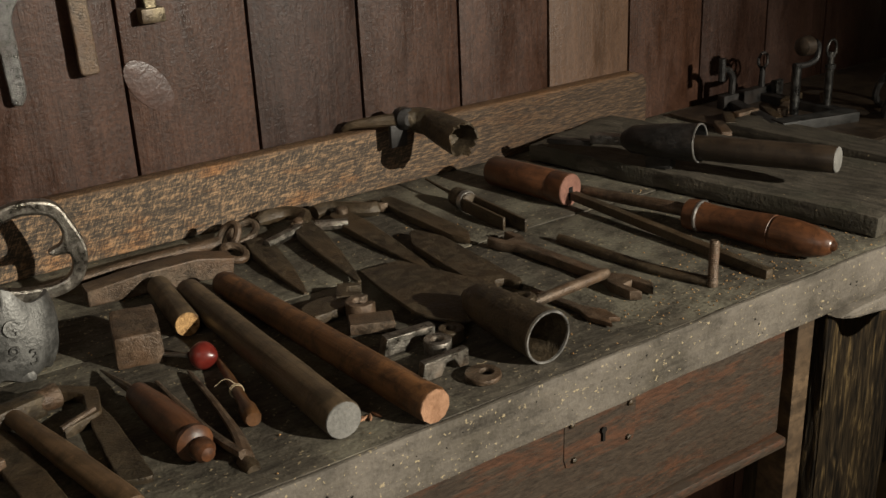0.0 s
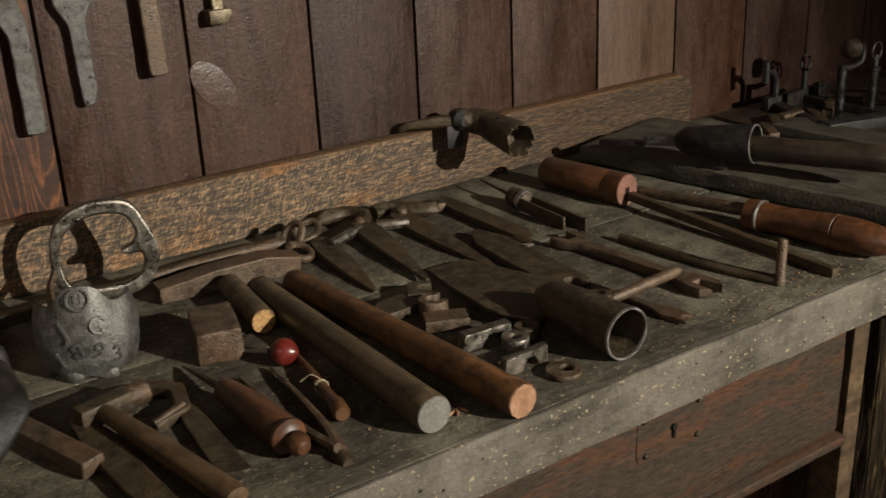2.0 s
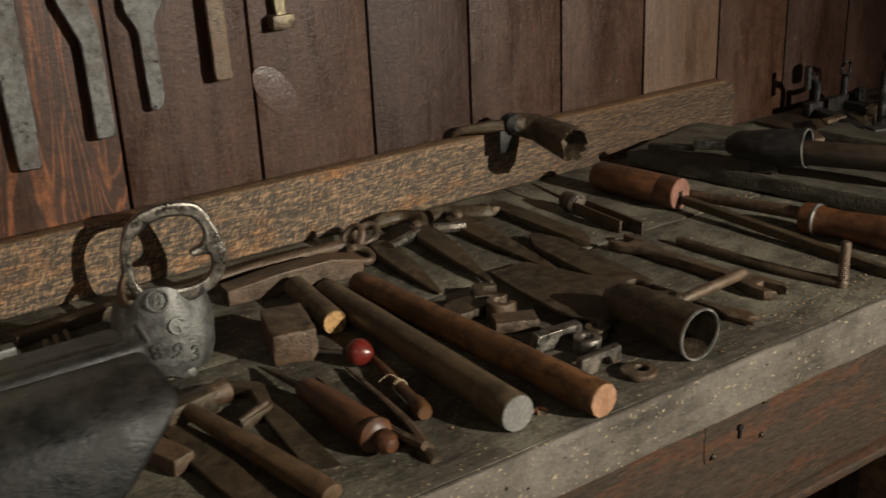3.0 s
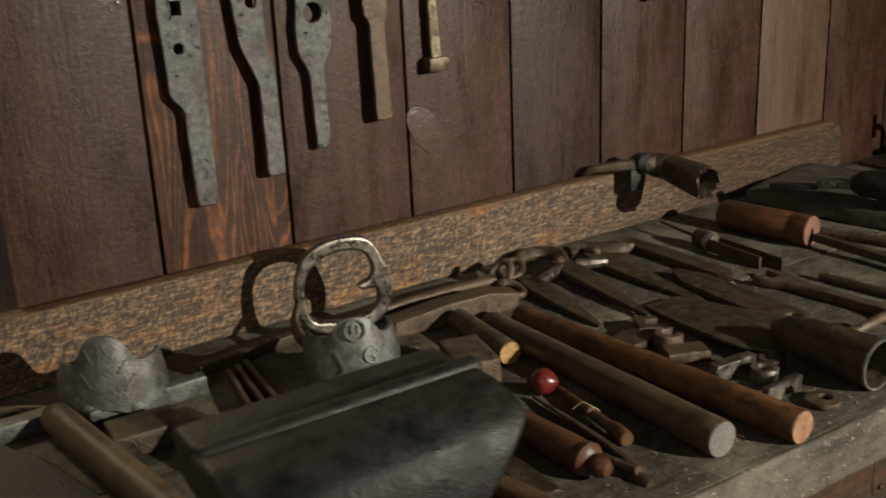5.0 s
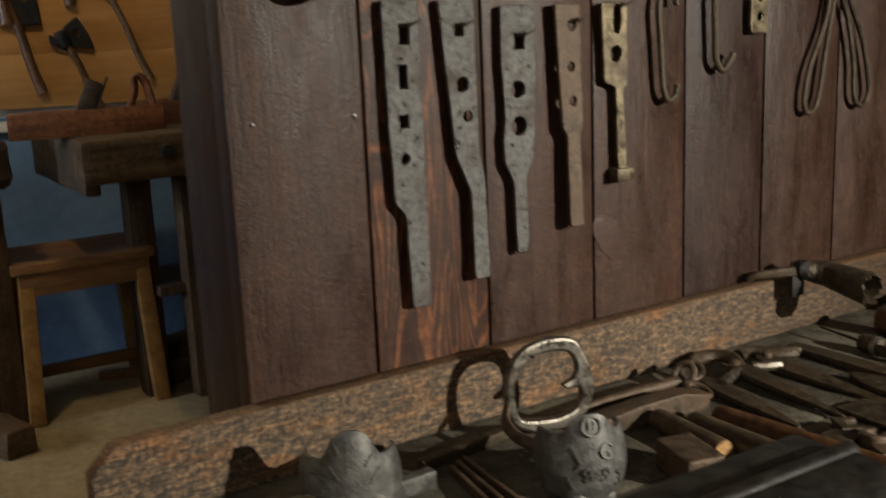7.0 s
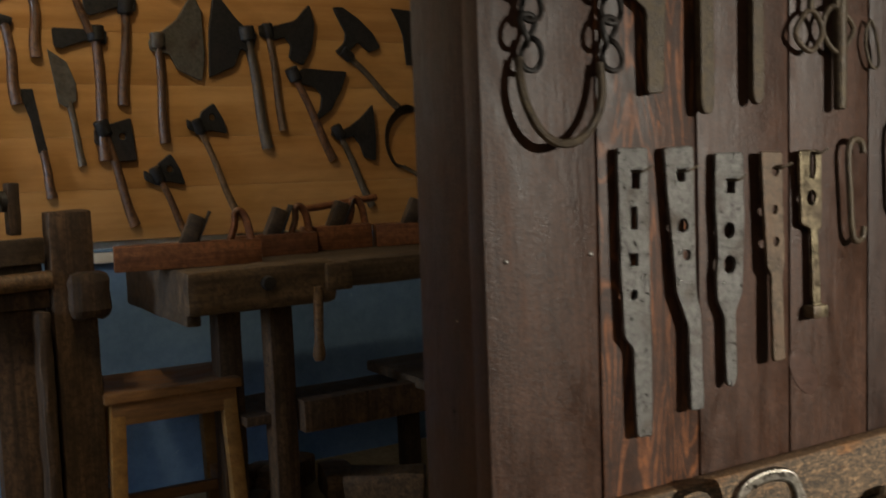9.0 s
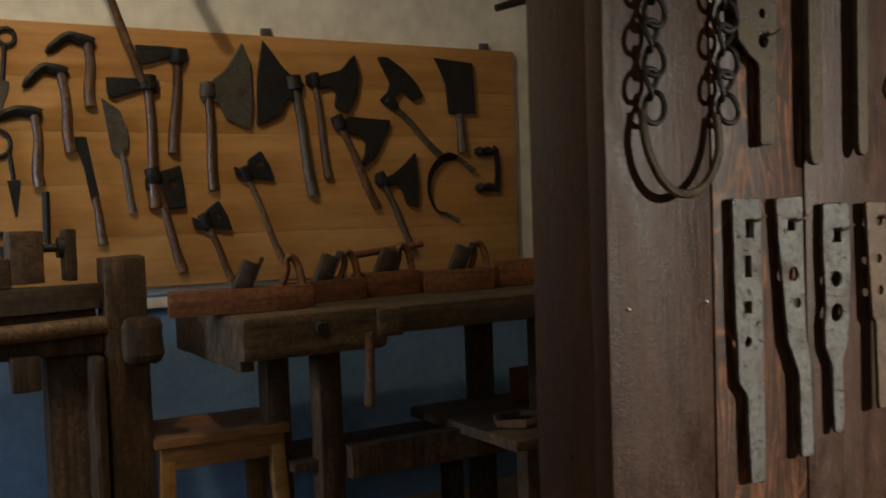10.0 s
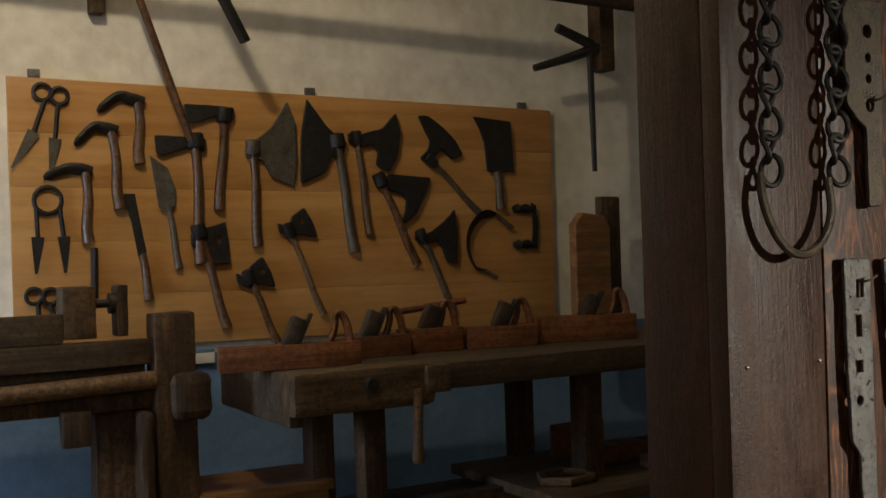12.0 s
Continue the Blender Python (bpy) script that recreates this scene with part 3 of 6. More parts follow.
part_mesh("bracket", plate(round_loop([(0.745, 0.727), (0.99, 0.727), (0.99, 0.712), (0.93, 0.690), (0.885, 0.672), (0.86, 0.676), (0.84, 0.70), (0.79, 0.712), (0.745, 0.718)], 3), (), 0.055, 0.003), "edge", bench, "curved wooden bracket under the worktop").matrix_world = on_wall(0, 0, 0.546)
ob = part_mesh("back_board", plate([(-0.196, 0.836), (-0.217, 0.815), (-0.217, BZ + 0.001), (0.925, BZ + 0.001), (0.925, 0.822), (0.918, 0.833), (0.905, 0.837)], (), 0.019, 0.0015), "sawn", bench, "rough-sawn upright board with orange wood showing", False)
ob.matrix_world = on_wall(0, 0, WY - 0.001)
# boards lying on the far end of the worktop
simple("wood_slab", board(0, 0.155, 0, 0.395, 0, 0.0195, 0.003, 0.012, 0.0022, 7.0), "slab", "thick grey weathered slab lying on the worktop", "board", pose(0.800, 0.512, BZ + 0.0015, 0, 0, 12))
simple("narrow_board", board(0, 0.05, 0, 0.30, 0, 0.013, 0.002, 0.02, 0.001, 8.0), "slab", "narrow grey slat beside the thick slab", "board", pose(0.985, 0.53, BZ + 0.0015, 0, 0, 6))
# worm holes as small discs, their inner shade put into the colour
bm = bmesh.new()
for k in range(60):
    x, z = random.uniform(0.12, 1.2), random.uniform(0.735, 0.765)
    join(bm, lathe(bmesh.new(), [(0.0, random.choice((0.0007, 0.001, 0.0015))), (-0.0007, 0.0005)], 7), pose(x, 0.4978, z))
part("wormhole", bm, "hole", bench, "dark worm holes", kind="stuff")

# ---- tools lying on the workbench ----
def stick(name, p, q, r0, r1, body, end, label, category, facets=24, wobble=0.0006, cap_label=""):
    """A straight handle resting on the worktop from p to q; its sawn end faces q."""
    p3, q3 = (p[0], p[1], BZ + r0), (q[0], q[1], BZ + r1)
    t = thing(name, label, category, along(p3, q3))
    n = (Vector(q3) - Vector(p3)).length
    bm = bmesh.new()
    lathe(bm, [(0, r0 * 0.85), (0.004, r0)] + [(n * k / 12, r0 + (r1 - r0) * k / 12) for k in range(1, 12)] + [(n - 0.003, r1), (n - 0.001, r1 * 0.95)], facets)
    part("shaft", rough(bm, wobble, 30, n * 50), body, t)
    bm = bmesh.new()
    lathe(bm, [(n - 0.0008, r1 * 0.955), (n, r1 * 0.93)], facets)
    part("sawn_end", bm, end, t, cap_label)
    return t


stick("round_stick", (0.268, 0.785), (0.266, 0.521), 0.0110, 0.0132, "dark_handle", "end_grey", "dark worn wooden handle with a grey sawn end", "tool handle", cap_label="grey sawn end grain")
stick("round_stick", (0.298, 0.782), (0.321, 0.500), 0.0108, 0.0126, "brown_handle", "end_tan", "brown faceted wooden handle with a pale sawn end", "tool handle", 11, cap_label="pale orange sawn end grain")
stick("wooden_peg", (0.254, 0.815), (0.244, 0.724), 0.0098, 0.0102, "dark_handle", "cork", "short round wooden peg with a crumbling end", "peg", cap_label="crumbling pale end")

# sledge head
t = thing("iron_sledge", "rusty square iron sledge head without handle", "sledge", along((0.2085, 0.742, BZ), (0.1975, 0.699, BZ)))
part("head", rough(box(bmesh.new(), -0.0168, 0.0168, -0.008, 0.0445, 0.0, 0.0258, 0.0025, 6), 0.0009, 110), "rusty", t)

# red knob on a thin shank
t = thing("knobbed_awl", "thin awl with a glossy red egg-shaped knob", "awl", along((0.233, 0.668, BZ + 0.0102), (0.205, 0.710, BZ + 0.004)))
part("knob", lathe(bmesh.new(), [(-0.0118 + 0.0236 * k / 14, 0.0104 * math.sin(math.pi * (k + 0.15) / 14.3) ** 0.75) for k in range(15)], 24), "red", t, "worn red painted wooden knob")
part("shank", tube(bmesh.new(), [(0, 0.013, 0), (0, 0.05, 0)], [0.0022, 0.0012], 8), "bright", t, "thin steel shank")

# tied stick and slim pliers
t = thing("tied_stick", "slim stick bound with pale string", "stick", along((0.243, 0.665, BZ + 0.004), (0.226, 0.572, BZ + 0.007)))
part("stem", rough(lathe(bmesh.new(), [(0, 0.003), (0.05, 0.004), (0.075, 0.0046), (0.083, 0.006), (0.095, 0.0064), (0.098, 0.005)], 12), 0.0008, 120), "brown_handle", t)
bm = bmesh.new()
for k in range(2):
    tube(bm, [(0.0048 * math.cos(a), 0.052 + k * 0.0022 + a * 0.0002, 0.0048 * math.sin(a)) for a in [i * math.pi / 6 for i in range(12)]], 0.00028, 5, True)
tube(bm, smooth_path([(0, 0.054, 0.0056), (0.006, 0.05, 0.009), (0.013, 0.047, 0.004)]), 0.00028, 5)
part("string", bm, "string", t, "pale thin string")

t = thing("spring_dividers", "long slim dark iron spring dividers", "dividers", along((0.208, 0.664, BZ), (0.204, 0.530, BZ)))
for s in (-1, 1):
    part("leg", tube(bmesh.new(), smooth_path([(s * 0.012, 0, 0.003), (s * 0.010, 0.05, 0.004), (s * 0.006, 0.10, 0.005), (0, 0.13, 0.006)]), [0.0022 + 0.0042 * k / 18 for k in range(19)], 8, flat=0.6), "rusty", t)
part("pivot", lathe(bmesh.new(), [(0.122, 0.003), (0.126, 0.0055), (0.136, 0.006), (0.141, 0.0045)], 14), "iron", t, "rounded iron pivot end")

# turned handles
def turned(name, p, q, z0, profile, body, label, category):
    t = thing(name, label, category, along((*p, z0), (*q, z0)))
    part("handle", lathe(bmesh.new(), profile, 28), body, t)
    return t


t = turned("awl", (0.175, 0.645), (0.183, 0.545), BZ + 0.0112, [(0, 0.005), (0.003, 0.0082), (0.03, 0.0108), (0.065, 0.0116), (0.078, 0.0112), (0.081, 0.0102), (0.083, 0.0118), (0.087, 0.0122), (0.089, 0.0104), (0.092, 0.0065)], "red_handle", "awl with a polished red-brown turned handle", "awl")
part("end_cap", lathe(bmesh.new(), [(0.091, 0.006), (0.094, 0.0078), (0.099, 0.0078), (0.103, 0.005), (0.1045, 0.001)], 24), "red_handle", t, "small turned pommel")
part("pommel_tip", lathe(bmesh.new(), [(0.1015, 0.0062), (0.1042, 0.0046), (0.1052, 0.001)], 16), "red_handle", t, "worn shiny rounded tip")
part("blade", tube(bmesh.new(), [(0, -0.062, -0.008), (0, -0.03, -0.004), (0, 0.002, 0)], [0.001, 0.0035, 0.005], 8, flat=0.7), "iron", t, "dark forged blade")

# big file with a round wooden handle
t = thing("long_file", "long square iron bar set in a fat round wooden handle", "file", along((0.638, 0.860, BZ + 0.0165), (0.656, 0.756, BZ + 0.0165)))
n = 0.1055
part("handle", lathe(bmesh.new(), [(0, 0.0135), (0.004, 0.0155), (0.082, 0.0162), (0.0835, 0.0157), (0.085, 0.0164), (n - 0.001, 0.0164)], 30), "red_handle", t)
part("handle_end", lathe(bmesh.new(), [(n - 0.001, 0.0162), (n, 0.0158)], 30), "end_pink", t, "pinkish sawn end")
part("slot", box(bmesh.new(), -0.003, 0.003, n - 0.001, n + 0.0004, -0.010, 0.003), "hole", t)
t2 = thing("long_bar", "long tapered square dark bar leaning from the handle", "bar", along((0.656, 0.752, BZ + 0.0120), (0.662, 0.520, BZ + 0.0042)))
part("bar", board(-0.0042, 0.0042, 0, 0.236, -0.0042, 0.0042, 0.001, 0.04, 0.0004), "iron", t2)

t = thing("chisel", "long chisel with a turned pointed brown handle", "chisel", along((0.672, 0.790, BZ + 0.010), (0.7235, 0.498, BZ + 0.0172)) @ Matrix.Scale(0.955, 4, (0, 1, 0)) @ pose(0, 0, 0))
L = 0.31
part("shank", tube(bmesh.new(), [(0, 0, 0), (0, 0.06, 0), (0, 0.16, 0.003)], [0.004, 0.0055, 0.0065], 10), "rusty", t, "rusty iron shank")
part("handle", lathe(bmesh.new(), [(0.158, 0.009), (0.160, 0.0142), (0.172, 0.0150), (0.175, 0.0146), (0.180, 0.0134), (0.20, 0.0130), (0.225, 0.0146), (0.2495, 0.0160), (0.250, 0.0152), (0.252, 0.0152), (0.2525, 0.0161), (0.27, 0.0158), (0.287, 0.0140), (0.298, 0.0108), (0.305, 0.0068), (0.307, 0.004)], 30), "red_handle", t, "polished red-brown turned handle")
part("ferrule", lathe(bmesh.new(), [(0.1725, 0.0152), (0.1745, 0.0155), (0.176, 0.0146)], 30), "bright", t, "thin metal ring")
part("tip", lathe(bmesh.new(), [(0.3055, 0.0056), (0.3085, 0.0038), (0.3095, 0.001)], 14), "red_handle", t)

# threaded angle rod
t = thing("angle_bolt", "rusty iron rod bent up into a threaded end", "bolt")
part("rod", tube(bmesh.new(), smooth_path([(0.585, 0.690, BZ + 0.004), (0.590, 0.64, BZ + 0.0045), (0.596, 0.593, BZ + 0.0045), (0.607, 0.555, BZ + 0.0045), (0.614, 0.537, BZ + 0.0045)], 5), [0.0045] * 20 + [0.004], 10, flat=0.8), "iron", t)
bm = bmesh.new()
lathe(bm, [(0, 0.0045), (0.004, 0.0048)] + [(0.006 + 0.0009 * k, 0.0044 if k % 2 else 0.0038) for k in range(36)] + [(0.0395, 0.003)], 14)
ob = part("threaded_end", bm, "rusty", t, "worn screw thread")
ob.matrix_world = along((0.6150, 0.535, BZ + 0.001), (0.6155, 0.535, BZ + 0.06))

# spanner
jaw = [(-0.008, 0.0), (-0.008, -0.10), (-0.017, -0.112), (-0.019, -0.135), (-0.010, -0.142), (-0.008, -0.122), (0.006, -0.122), (0.009, -0.142), (0.018, -0.136), (0.017, -0.112), (0.007, -0.10), (0.007, 0.0), (0.018, 0.012), (0.021, 0.028), (0.012, 0.032), (0.008, 0.016), (-0.006, 0.016), (-0.012, 0.034), (-0.02, 0.03), (-0.018, 0.012)]
simple_plate("spanner", plate(jaw, (), 0.011, 0.0015), "rusty", "brown rusty double open-ended spanner", "spanner", pose(0.544, 0.692, BZ + 0.001, 0, 0, 6) @ Matrix.Diagonal((0.72, 1.0, 0.75, 1)))

# socketed blade
t = thing("socketed_spade", "dark iron blade with a round socket and cross pin", "spade blade", along((0.424, 0.738, BZ + 0.001), (0.429, 0.519, BZ + 0.001)))
bl = plate([(-0.020, 0.0), (0.019, 0.002), (0.030, 0.05), (0.040, 0.110), (0.034, 0.125), (0.018, 0.142), (-0.016, 0.142), (-0.032, 0.126), (-0.039, 0.112), (-0.029, 0.05)], (), 0.0035, 0.0008)
part_mesh("blade", warp(bl, lambda c: Vector((-c.x, c.y, c.z + 5.0 * c.x * c.x + 0.06 * max(c.y - 0.08, 0)))), "iron", t, "broad flat blade")
bm = bmesh.new()
lathe(bm, [(0.125, 0.005), (0.138, 0.0135), (0.155, 0.0168), (0.185, 0.0185), (0.216, 0.0195), (0.2195, 0.0197), (0.2195, 0.0182), (0.215, 0.0178), (0.16, 0.0145), (0.14, 0.002)], 32, cap=False)
bmesh.ops.translate(bm, verts=bm.verts[:], vec=(0, 0, 0.0195))
part("socket", rough(bm, 0.0006, 60), "iron", t, "round iron socket")
bm = bmesh.new()
lathe(bm, [(0.2188, 0.0201), (0.2206, 0.0198), (0.2206, 0.0184), (0.2188, 0.0181)], 32, cap=False)
bmesh.ops.translate(bm, verts=bm.verts[:], vec=(0, 0, 0.0195))
part("rim", bm, "bright", t, "worn bright socket rim")
pin = part("pin", lathe(bmesh.new(), [(0, 0.0035), (0.002, 0.0043), (0.074, 0.0045), (0.078, 0.0035)], 14), "rusty", t, "iron cross pin")
pin.matrix_world = along((0.446, 0.556, BZ + 0.0285), (0.514, 0.560, BZ + 0.0295))
bm = tube(bmesh.new(), [(0.010 * math.cos(a), 0, 0.010 * math.sin(a)) for a in [i * math.pi / 9 for i in range(18)]], 0.004, 8, True)
ob = part("pin_eye", bm, "iron", t)
ob.matrix_world = pose(0.438, 0.562, BZ + 0.030, 80, 0, 20)

# pincers: flat forged arms that taper to a point
def arm_plate(p, q, w0, w1, thick=0.009):
    p, q = Vector(p), Vector(q)
    d = (q - p).normalized()
    s = Vector((-d.y, d.x))
    n = (q - p).length
    prof = [(-0.006, 0.4 * w0), (0.0, w0 * 0.8), (0.2 * n, w0), (0.55 * n, w0 * 0.72 + w1 * 0.28), (0.9 * n, w1 * 1.3), (n, w1 * 0.5)]
    out = [p + d * a + s * b for a, b in prof] + [p + d * a - s * b for a, b in reversed(prof)]
    return warp(plate([tuple(v) for v in out], (), thick, 0.0014), lambda v: Vector((v.x, v.y, v.z * (1.0 - 0.75 * min(max((v.xy - p).dot(d) / n, 0), 1)) + 0.0006 * noise.noise(v * 90))))


def pincers(label, arms, jaws, pivot, group="pincers on the bench"):
    t = thing("pincers", label, "pincers", pose(0, 0, BZ + 0.001), group)
    for k, (p, q, w0, w1) in enumerate(arms):
        part_mesh("arm", warp(arm_plate(p, q, w0, w1), lambda v: v + Vector((0, 0, 0.0025 * (k % 2)))), "iron", t)
    for k, pts in enumerate(jaws):
        path = smooth_path([(x, y, 0.008) for x, y in pts], 4)
        if k == 0:
            part("jaw", tube(bmesh.new(), path, 0.0052, 8), "ring_iron", t, "jaw worn bright")
        else:
            part("jaw", tube(bmesh.new(), path, [0.0075] * (len(path) - 3) + [0.006, 0.005, 0.004], 8, flat=0.8), "iron", t)
    part("rivet", lathe(bmesh.new(), [(0.0, 0.0055), (0.0135, 0.0055), (0.015, 0.003)], 12), "rusty", t).matrix_local = pose(*pivot, 0, 90, 0, 0)
    return t


pincers("dark iron pincers lying with open pointed arms", [((0.363, 0.856), (0.350, 0.734), 0.0125, 0.003), ((0.414, 0.866), (0.394, 0.721), 0.0125, 0.003)], [[(0.365, 0.838), (0.386, 0.847), (0.408, 0.857)], [(0.414, 0.862), (0.428, 0.885), (0.420, 0.904), (0.400, 0.906), (0.385, 0.900)]], (0.413, 0.866))
pincers("dark iron pincers lying nearly closed", [((0.457, 0.868), (0.457, 0.712), 0.0130, 0.004)], [[(0.424, 0.854), (0.437, 0.846), (0.451, 0.840)], [(0.440, 0.886), (0.459, 0.888), (0.478, 0.866), (0.492, 0.858), (0.494, 0.872)]], (0.460, 0.866))


def flat_tool(name, p, q, outline, thick, mat_name, label, category, holes=(), lift=0.0):
    m = along((*p, BZ + 0.001 + lift), (*q, BZ + 0.001))
    return simple_plate(name, plate(worn(outline, 0.005, 0.0006, p[0] * 70), holes, thick, min(0.001, thick / 4)), mat_name, label, category, m)


flat_tool("rasp", (0.518, 0.884), (0.521, 0.725), [(-0.007, 0), (0.007, 0), (0.012, 0.05), (0.011, 0.13), (0.002, 0.15), (-0.009, 0.13), (-0.010, 0.05)], 0.007, "iron", "dark iron rasp lying flat", "rasp")
flat_tool("hoof_knife", (0.489, 0.786), (0.479, 0.636), [(-0.004, 0), (0.004, 0), (0.017, 0.03), (0.018, 0.11), (0.015, 0.155), (0.006, 0.155), (0.004, 0.142), (-0.008, 0.142), (-0.01, 0.16), (-0.018, 0.155), (-0.016, 0.03)], 0.007, "iron", "dark forked iron blade lying flat", "blade")
flat_tool("bent_iron", (0.486, 0.893), (0.508, 0.872), [(0, 0), (0.009, -0.002), (0.014, 0.02), (0.009, 0.04), (0.003, 0.04), (0.007, 0.02)], 0.009, "rusty", "small curved rusty iron", "iron scrap")
# small clamp with two prongs
t = thing("hand_vise", "small hand clamp with a ringed collar and two flat prongs", "hand clamp", along((0.573, 0.884, BZ + 0.0105), (0.571, 0.736, BZ + 0.008)) @ Matrix.Diagonal((0.75, 1, 0.75, 1)))
part("spike", tube(bmesh.new(), [(0, -0.005, 0.004), (0, 0.05, 0)], [0.0016, 0.0028], 8), "iron", t)
part("collar", lathe(bmesh.new(), [(0.048, 0.007), (0.05, 0.0125), (0.06, 0.0135), (0.064, 0.012), (0.066, 0.0135), (0.074, 0.0125), (0.076, 0.009)], 22), "iron", t)
part("ring", lathe(bmesh.new(), [(0.0655, 0.0137), (0.0685, 0.0142), (0.0715, 0.0135)], 22), "bright", t, "pale worn ring")
for s in (-1, 1):
    part("prong", box(bmesh.new(), s * 0.009 - 0.002, s * 0.009 + 0.002, 0.072, 0.148 - 0.008 * s, -0.010, 0.007, 0.0008), "iron", t)

# small iron scraps between the handles
def scrap(name, x, y, turn, me, mat_name, label, up=0.001):
    simple_plate(name, me, mat_name, label, "iron scrap", pose(x, y, BZ + up, 0, 0, turn), "small iron pieces")


ushape = [(-0.012, -0.010), (-0.012, 0.010), (0.014, 0.010), (0.014, -0.010), (0.007, -0.010), (0.006, 0.001), (-0.003, 0.002), (-0.005, -0.010)]
t = thing("notched_bracket", "small iron bracket with a notch, edge worn bright", "bracket", pose(0.366, 0.606, BZ + 0.0005, 90, 0, -4) @ Matrix.Diagonal((0.9, 1.0, 0.7, 1)), "small iron pieces")
part_mesh("web", plate([(-0.026, 0), (-0.022, 0.014), (0.022, 0.014), (0.022, 0.001), (0.013, 0.001), (0.008, 0.009), (0.0, 0.009), (-0.006, 0.0)], (), 0.014, 0.001), "ring_iron", t)
copy_thing(t, pose(0.364, 0.556, BZ + 0.0005, 90, 0, 2) @ Matrix.Diagonal((0.95, 1.0, 0.7, 1)))
scrap("hook_nut", 0.364, 0.668, 30, plate(round_loop([(0.012 * math.cos(a), 0.012 * math.sin(a)) for a in [i * 0.5 for i in range(11)]] + [(0.006 * math.cos(a), 0.006 * math.sin(a)) for a in [5 - i * 0.6 for i in range(9)]], 2), (), 0.014), "rusty", "rusty iron hook curled like a C")
scrap("square_iron", 0.360, 0.645, -25, plate(square(0, 0, 0.034, 0.02), (), 0.009), "rusty", "short rusty iron block")
scrap("flat_iron", 0.344, 0.690, 12, plate(round_loop([(-0.018, -0.01), (0.015, -0.013), (0.022, 0.004), (0.004, 0.014), (-0.016, 0.01)], 3), (), 0.008), "iron", "flat dark iron scrap")
scrap("u_bracket", 0.372, 0.700, 60, plate(ushape, (), 0.010), "iron", "small dark U-shaped iron")
scrap("ring_nut", 0.377, 0.580, 0, plate(circle(0, 0, 0.0105), (circle(0, 0, 0.005),), 0.011), "ring_iron", "round iron nut with worn grey face")
scrap("ring_nut", 0.396, 0.590, 20, plate(circle(0, 0, 0.010), (circle(0, 0, 0.0045),), 0.010), "iron", "small dark iron nut")
scrap("washer", 0.380, 0.529, 0, plate(circle(0, 0, 0.013, 20), (circle(0.003, 0, 0.005),), 0.004), "rusty", "loose rusty iron washer on the bench")
scrap("spoon_bit", 0.503, 0.556, 8, plate([(-0.003, 0.06), (0.003, 0.06), (0.004, 0.01), (0.010, -0.006), (0.006, -0.024), (0.0, -0.018), (-0.006, -0.026), (-0.010, -0.006), (-0.004, 0.01)], (), 0.004), "rusty", "flat iron bit with a forked tip")
bm = bmesh.new()
for k in range(4):
    join(bm, lathe(bmesh.new(), [(0, 0.0006), (0.005, 0.0013), (0.009, 0.0005)], 6), pose(0.289 + 0.002 * k, 0.534 + 0.001 * k, BZ + 0.0012, 0, 0, 70 + 41 * k))
crumbs = bmesh.new()
for k in range(420):
    x, y = (random.gauss(0.66, 0.10), random.uniform(0.505, 0.60)) if k % 3 else (random.uniform(0.10, 0.80), random.uniform(0.505, 0.90))
    r = random.uniform(0.0004, 0.0012)
    vs = [crumbs.verts.new((x + r * a, y + r * b, BZ + 0.0006 + r * c)) for a, b, c in ((1, 0, 0), (-0.6, 0.9, 0), (-0.5, -0.8, 0), (0.1, 0.1, 1.2))]
    for f in ((0, 1, 3), (1, 2, 3), (2, 0, 3), (2, 1, 0)):
        crumbs.faces.new([vs[i] for i in f])
simple("sawdust", crumbs, "cork", "pale sawdust and crumbs scattered on the worktop", "sawdust", kind="stuff", smooth=False)
simple("wood_splinters", bm, "end_tan", "small pale wood splinters", "splinters", kind="stuff")

# wedge bar, rod with chain
t = thing("wedge_bar", "thick brown iron bar, slightly bowed on top", "iron bar", pose(0, 0, 0))
part_mesh("bar", plate([(0, 0), (0.124, 0), (0.126, 0.015), (0.095, 0.0215), (0.05, 0.020), (0, 0.014)], (), 0.022, 0.0015, 0.0), "rusty", t).matrix_world = along((0.200, 0.838, BZ + 0.0005), (0.325, 0.826, BZ)) @ Matrix(((0, 0, 1, 0), (1, 0, 0, 0), (0, 1, 0, 0), (0, 0, 0, 1)))
t = thing("chain_rod", "rusty iron rod ending in chain links", "rod with chain")
part("rod", tube(bmesh.new(), smooth_path([(0.165, 0.878, BZ + 0.006), (0.22, 0.876, BZ + 0.008), (0.28, 0.872, BZ + 0.010), (0.332, 0.866, BZ + 0.011)], 6), [0.004 + 0.0025 * k / 18 for k in range(19)], 10), "rusty", t)


def link(r, wire, stretch=1.4, seg=18):
    return tube(bmesh.new(), [(r * math.cos(a), r * stretch * math.sin(a), 0) for a in [2 * math.pi * i / seg for i in range(seg)]], wire, 8, True)


for x, y, z, rx, ry, rz, r in ((0.342, 0.868, 0.014, 55, 10, -75, 0.0095), (0.360, 0.876, 0.012, 20, 10, -60, 0.0105), (0.336, 0.843, 0.008, 15, 0, 10, 0.009)):
    ob = part("chain_link", link(r, 0.0036), "rusty", t)
    ob.matrix_world = pose(x, y, BZ + z, rx, ry, rz)

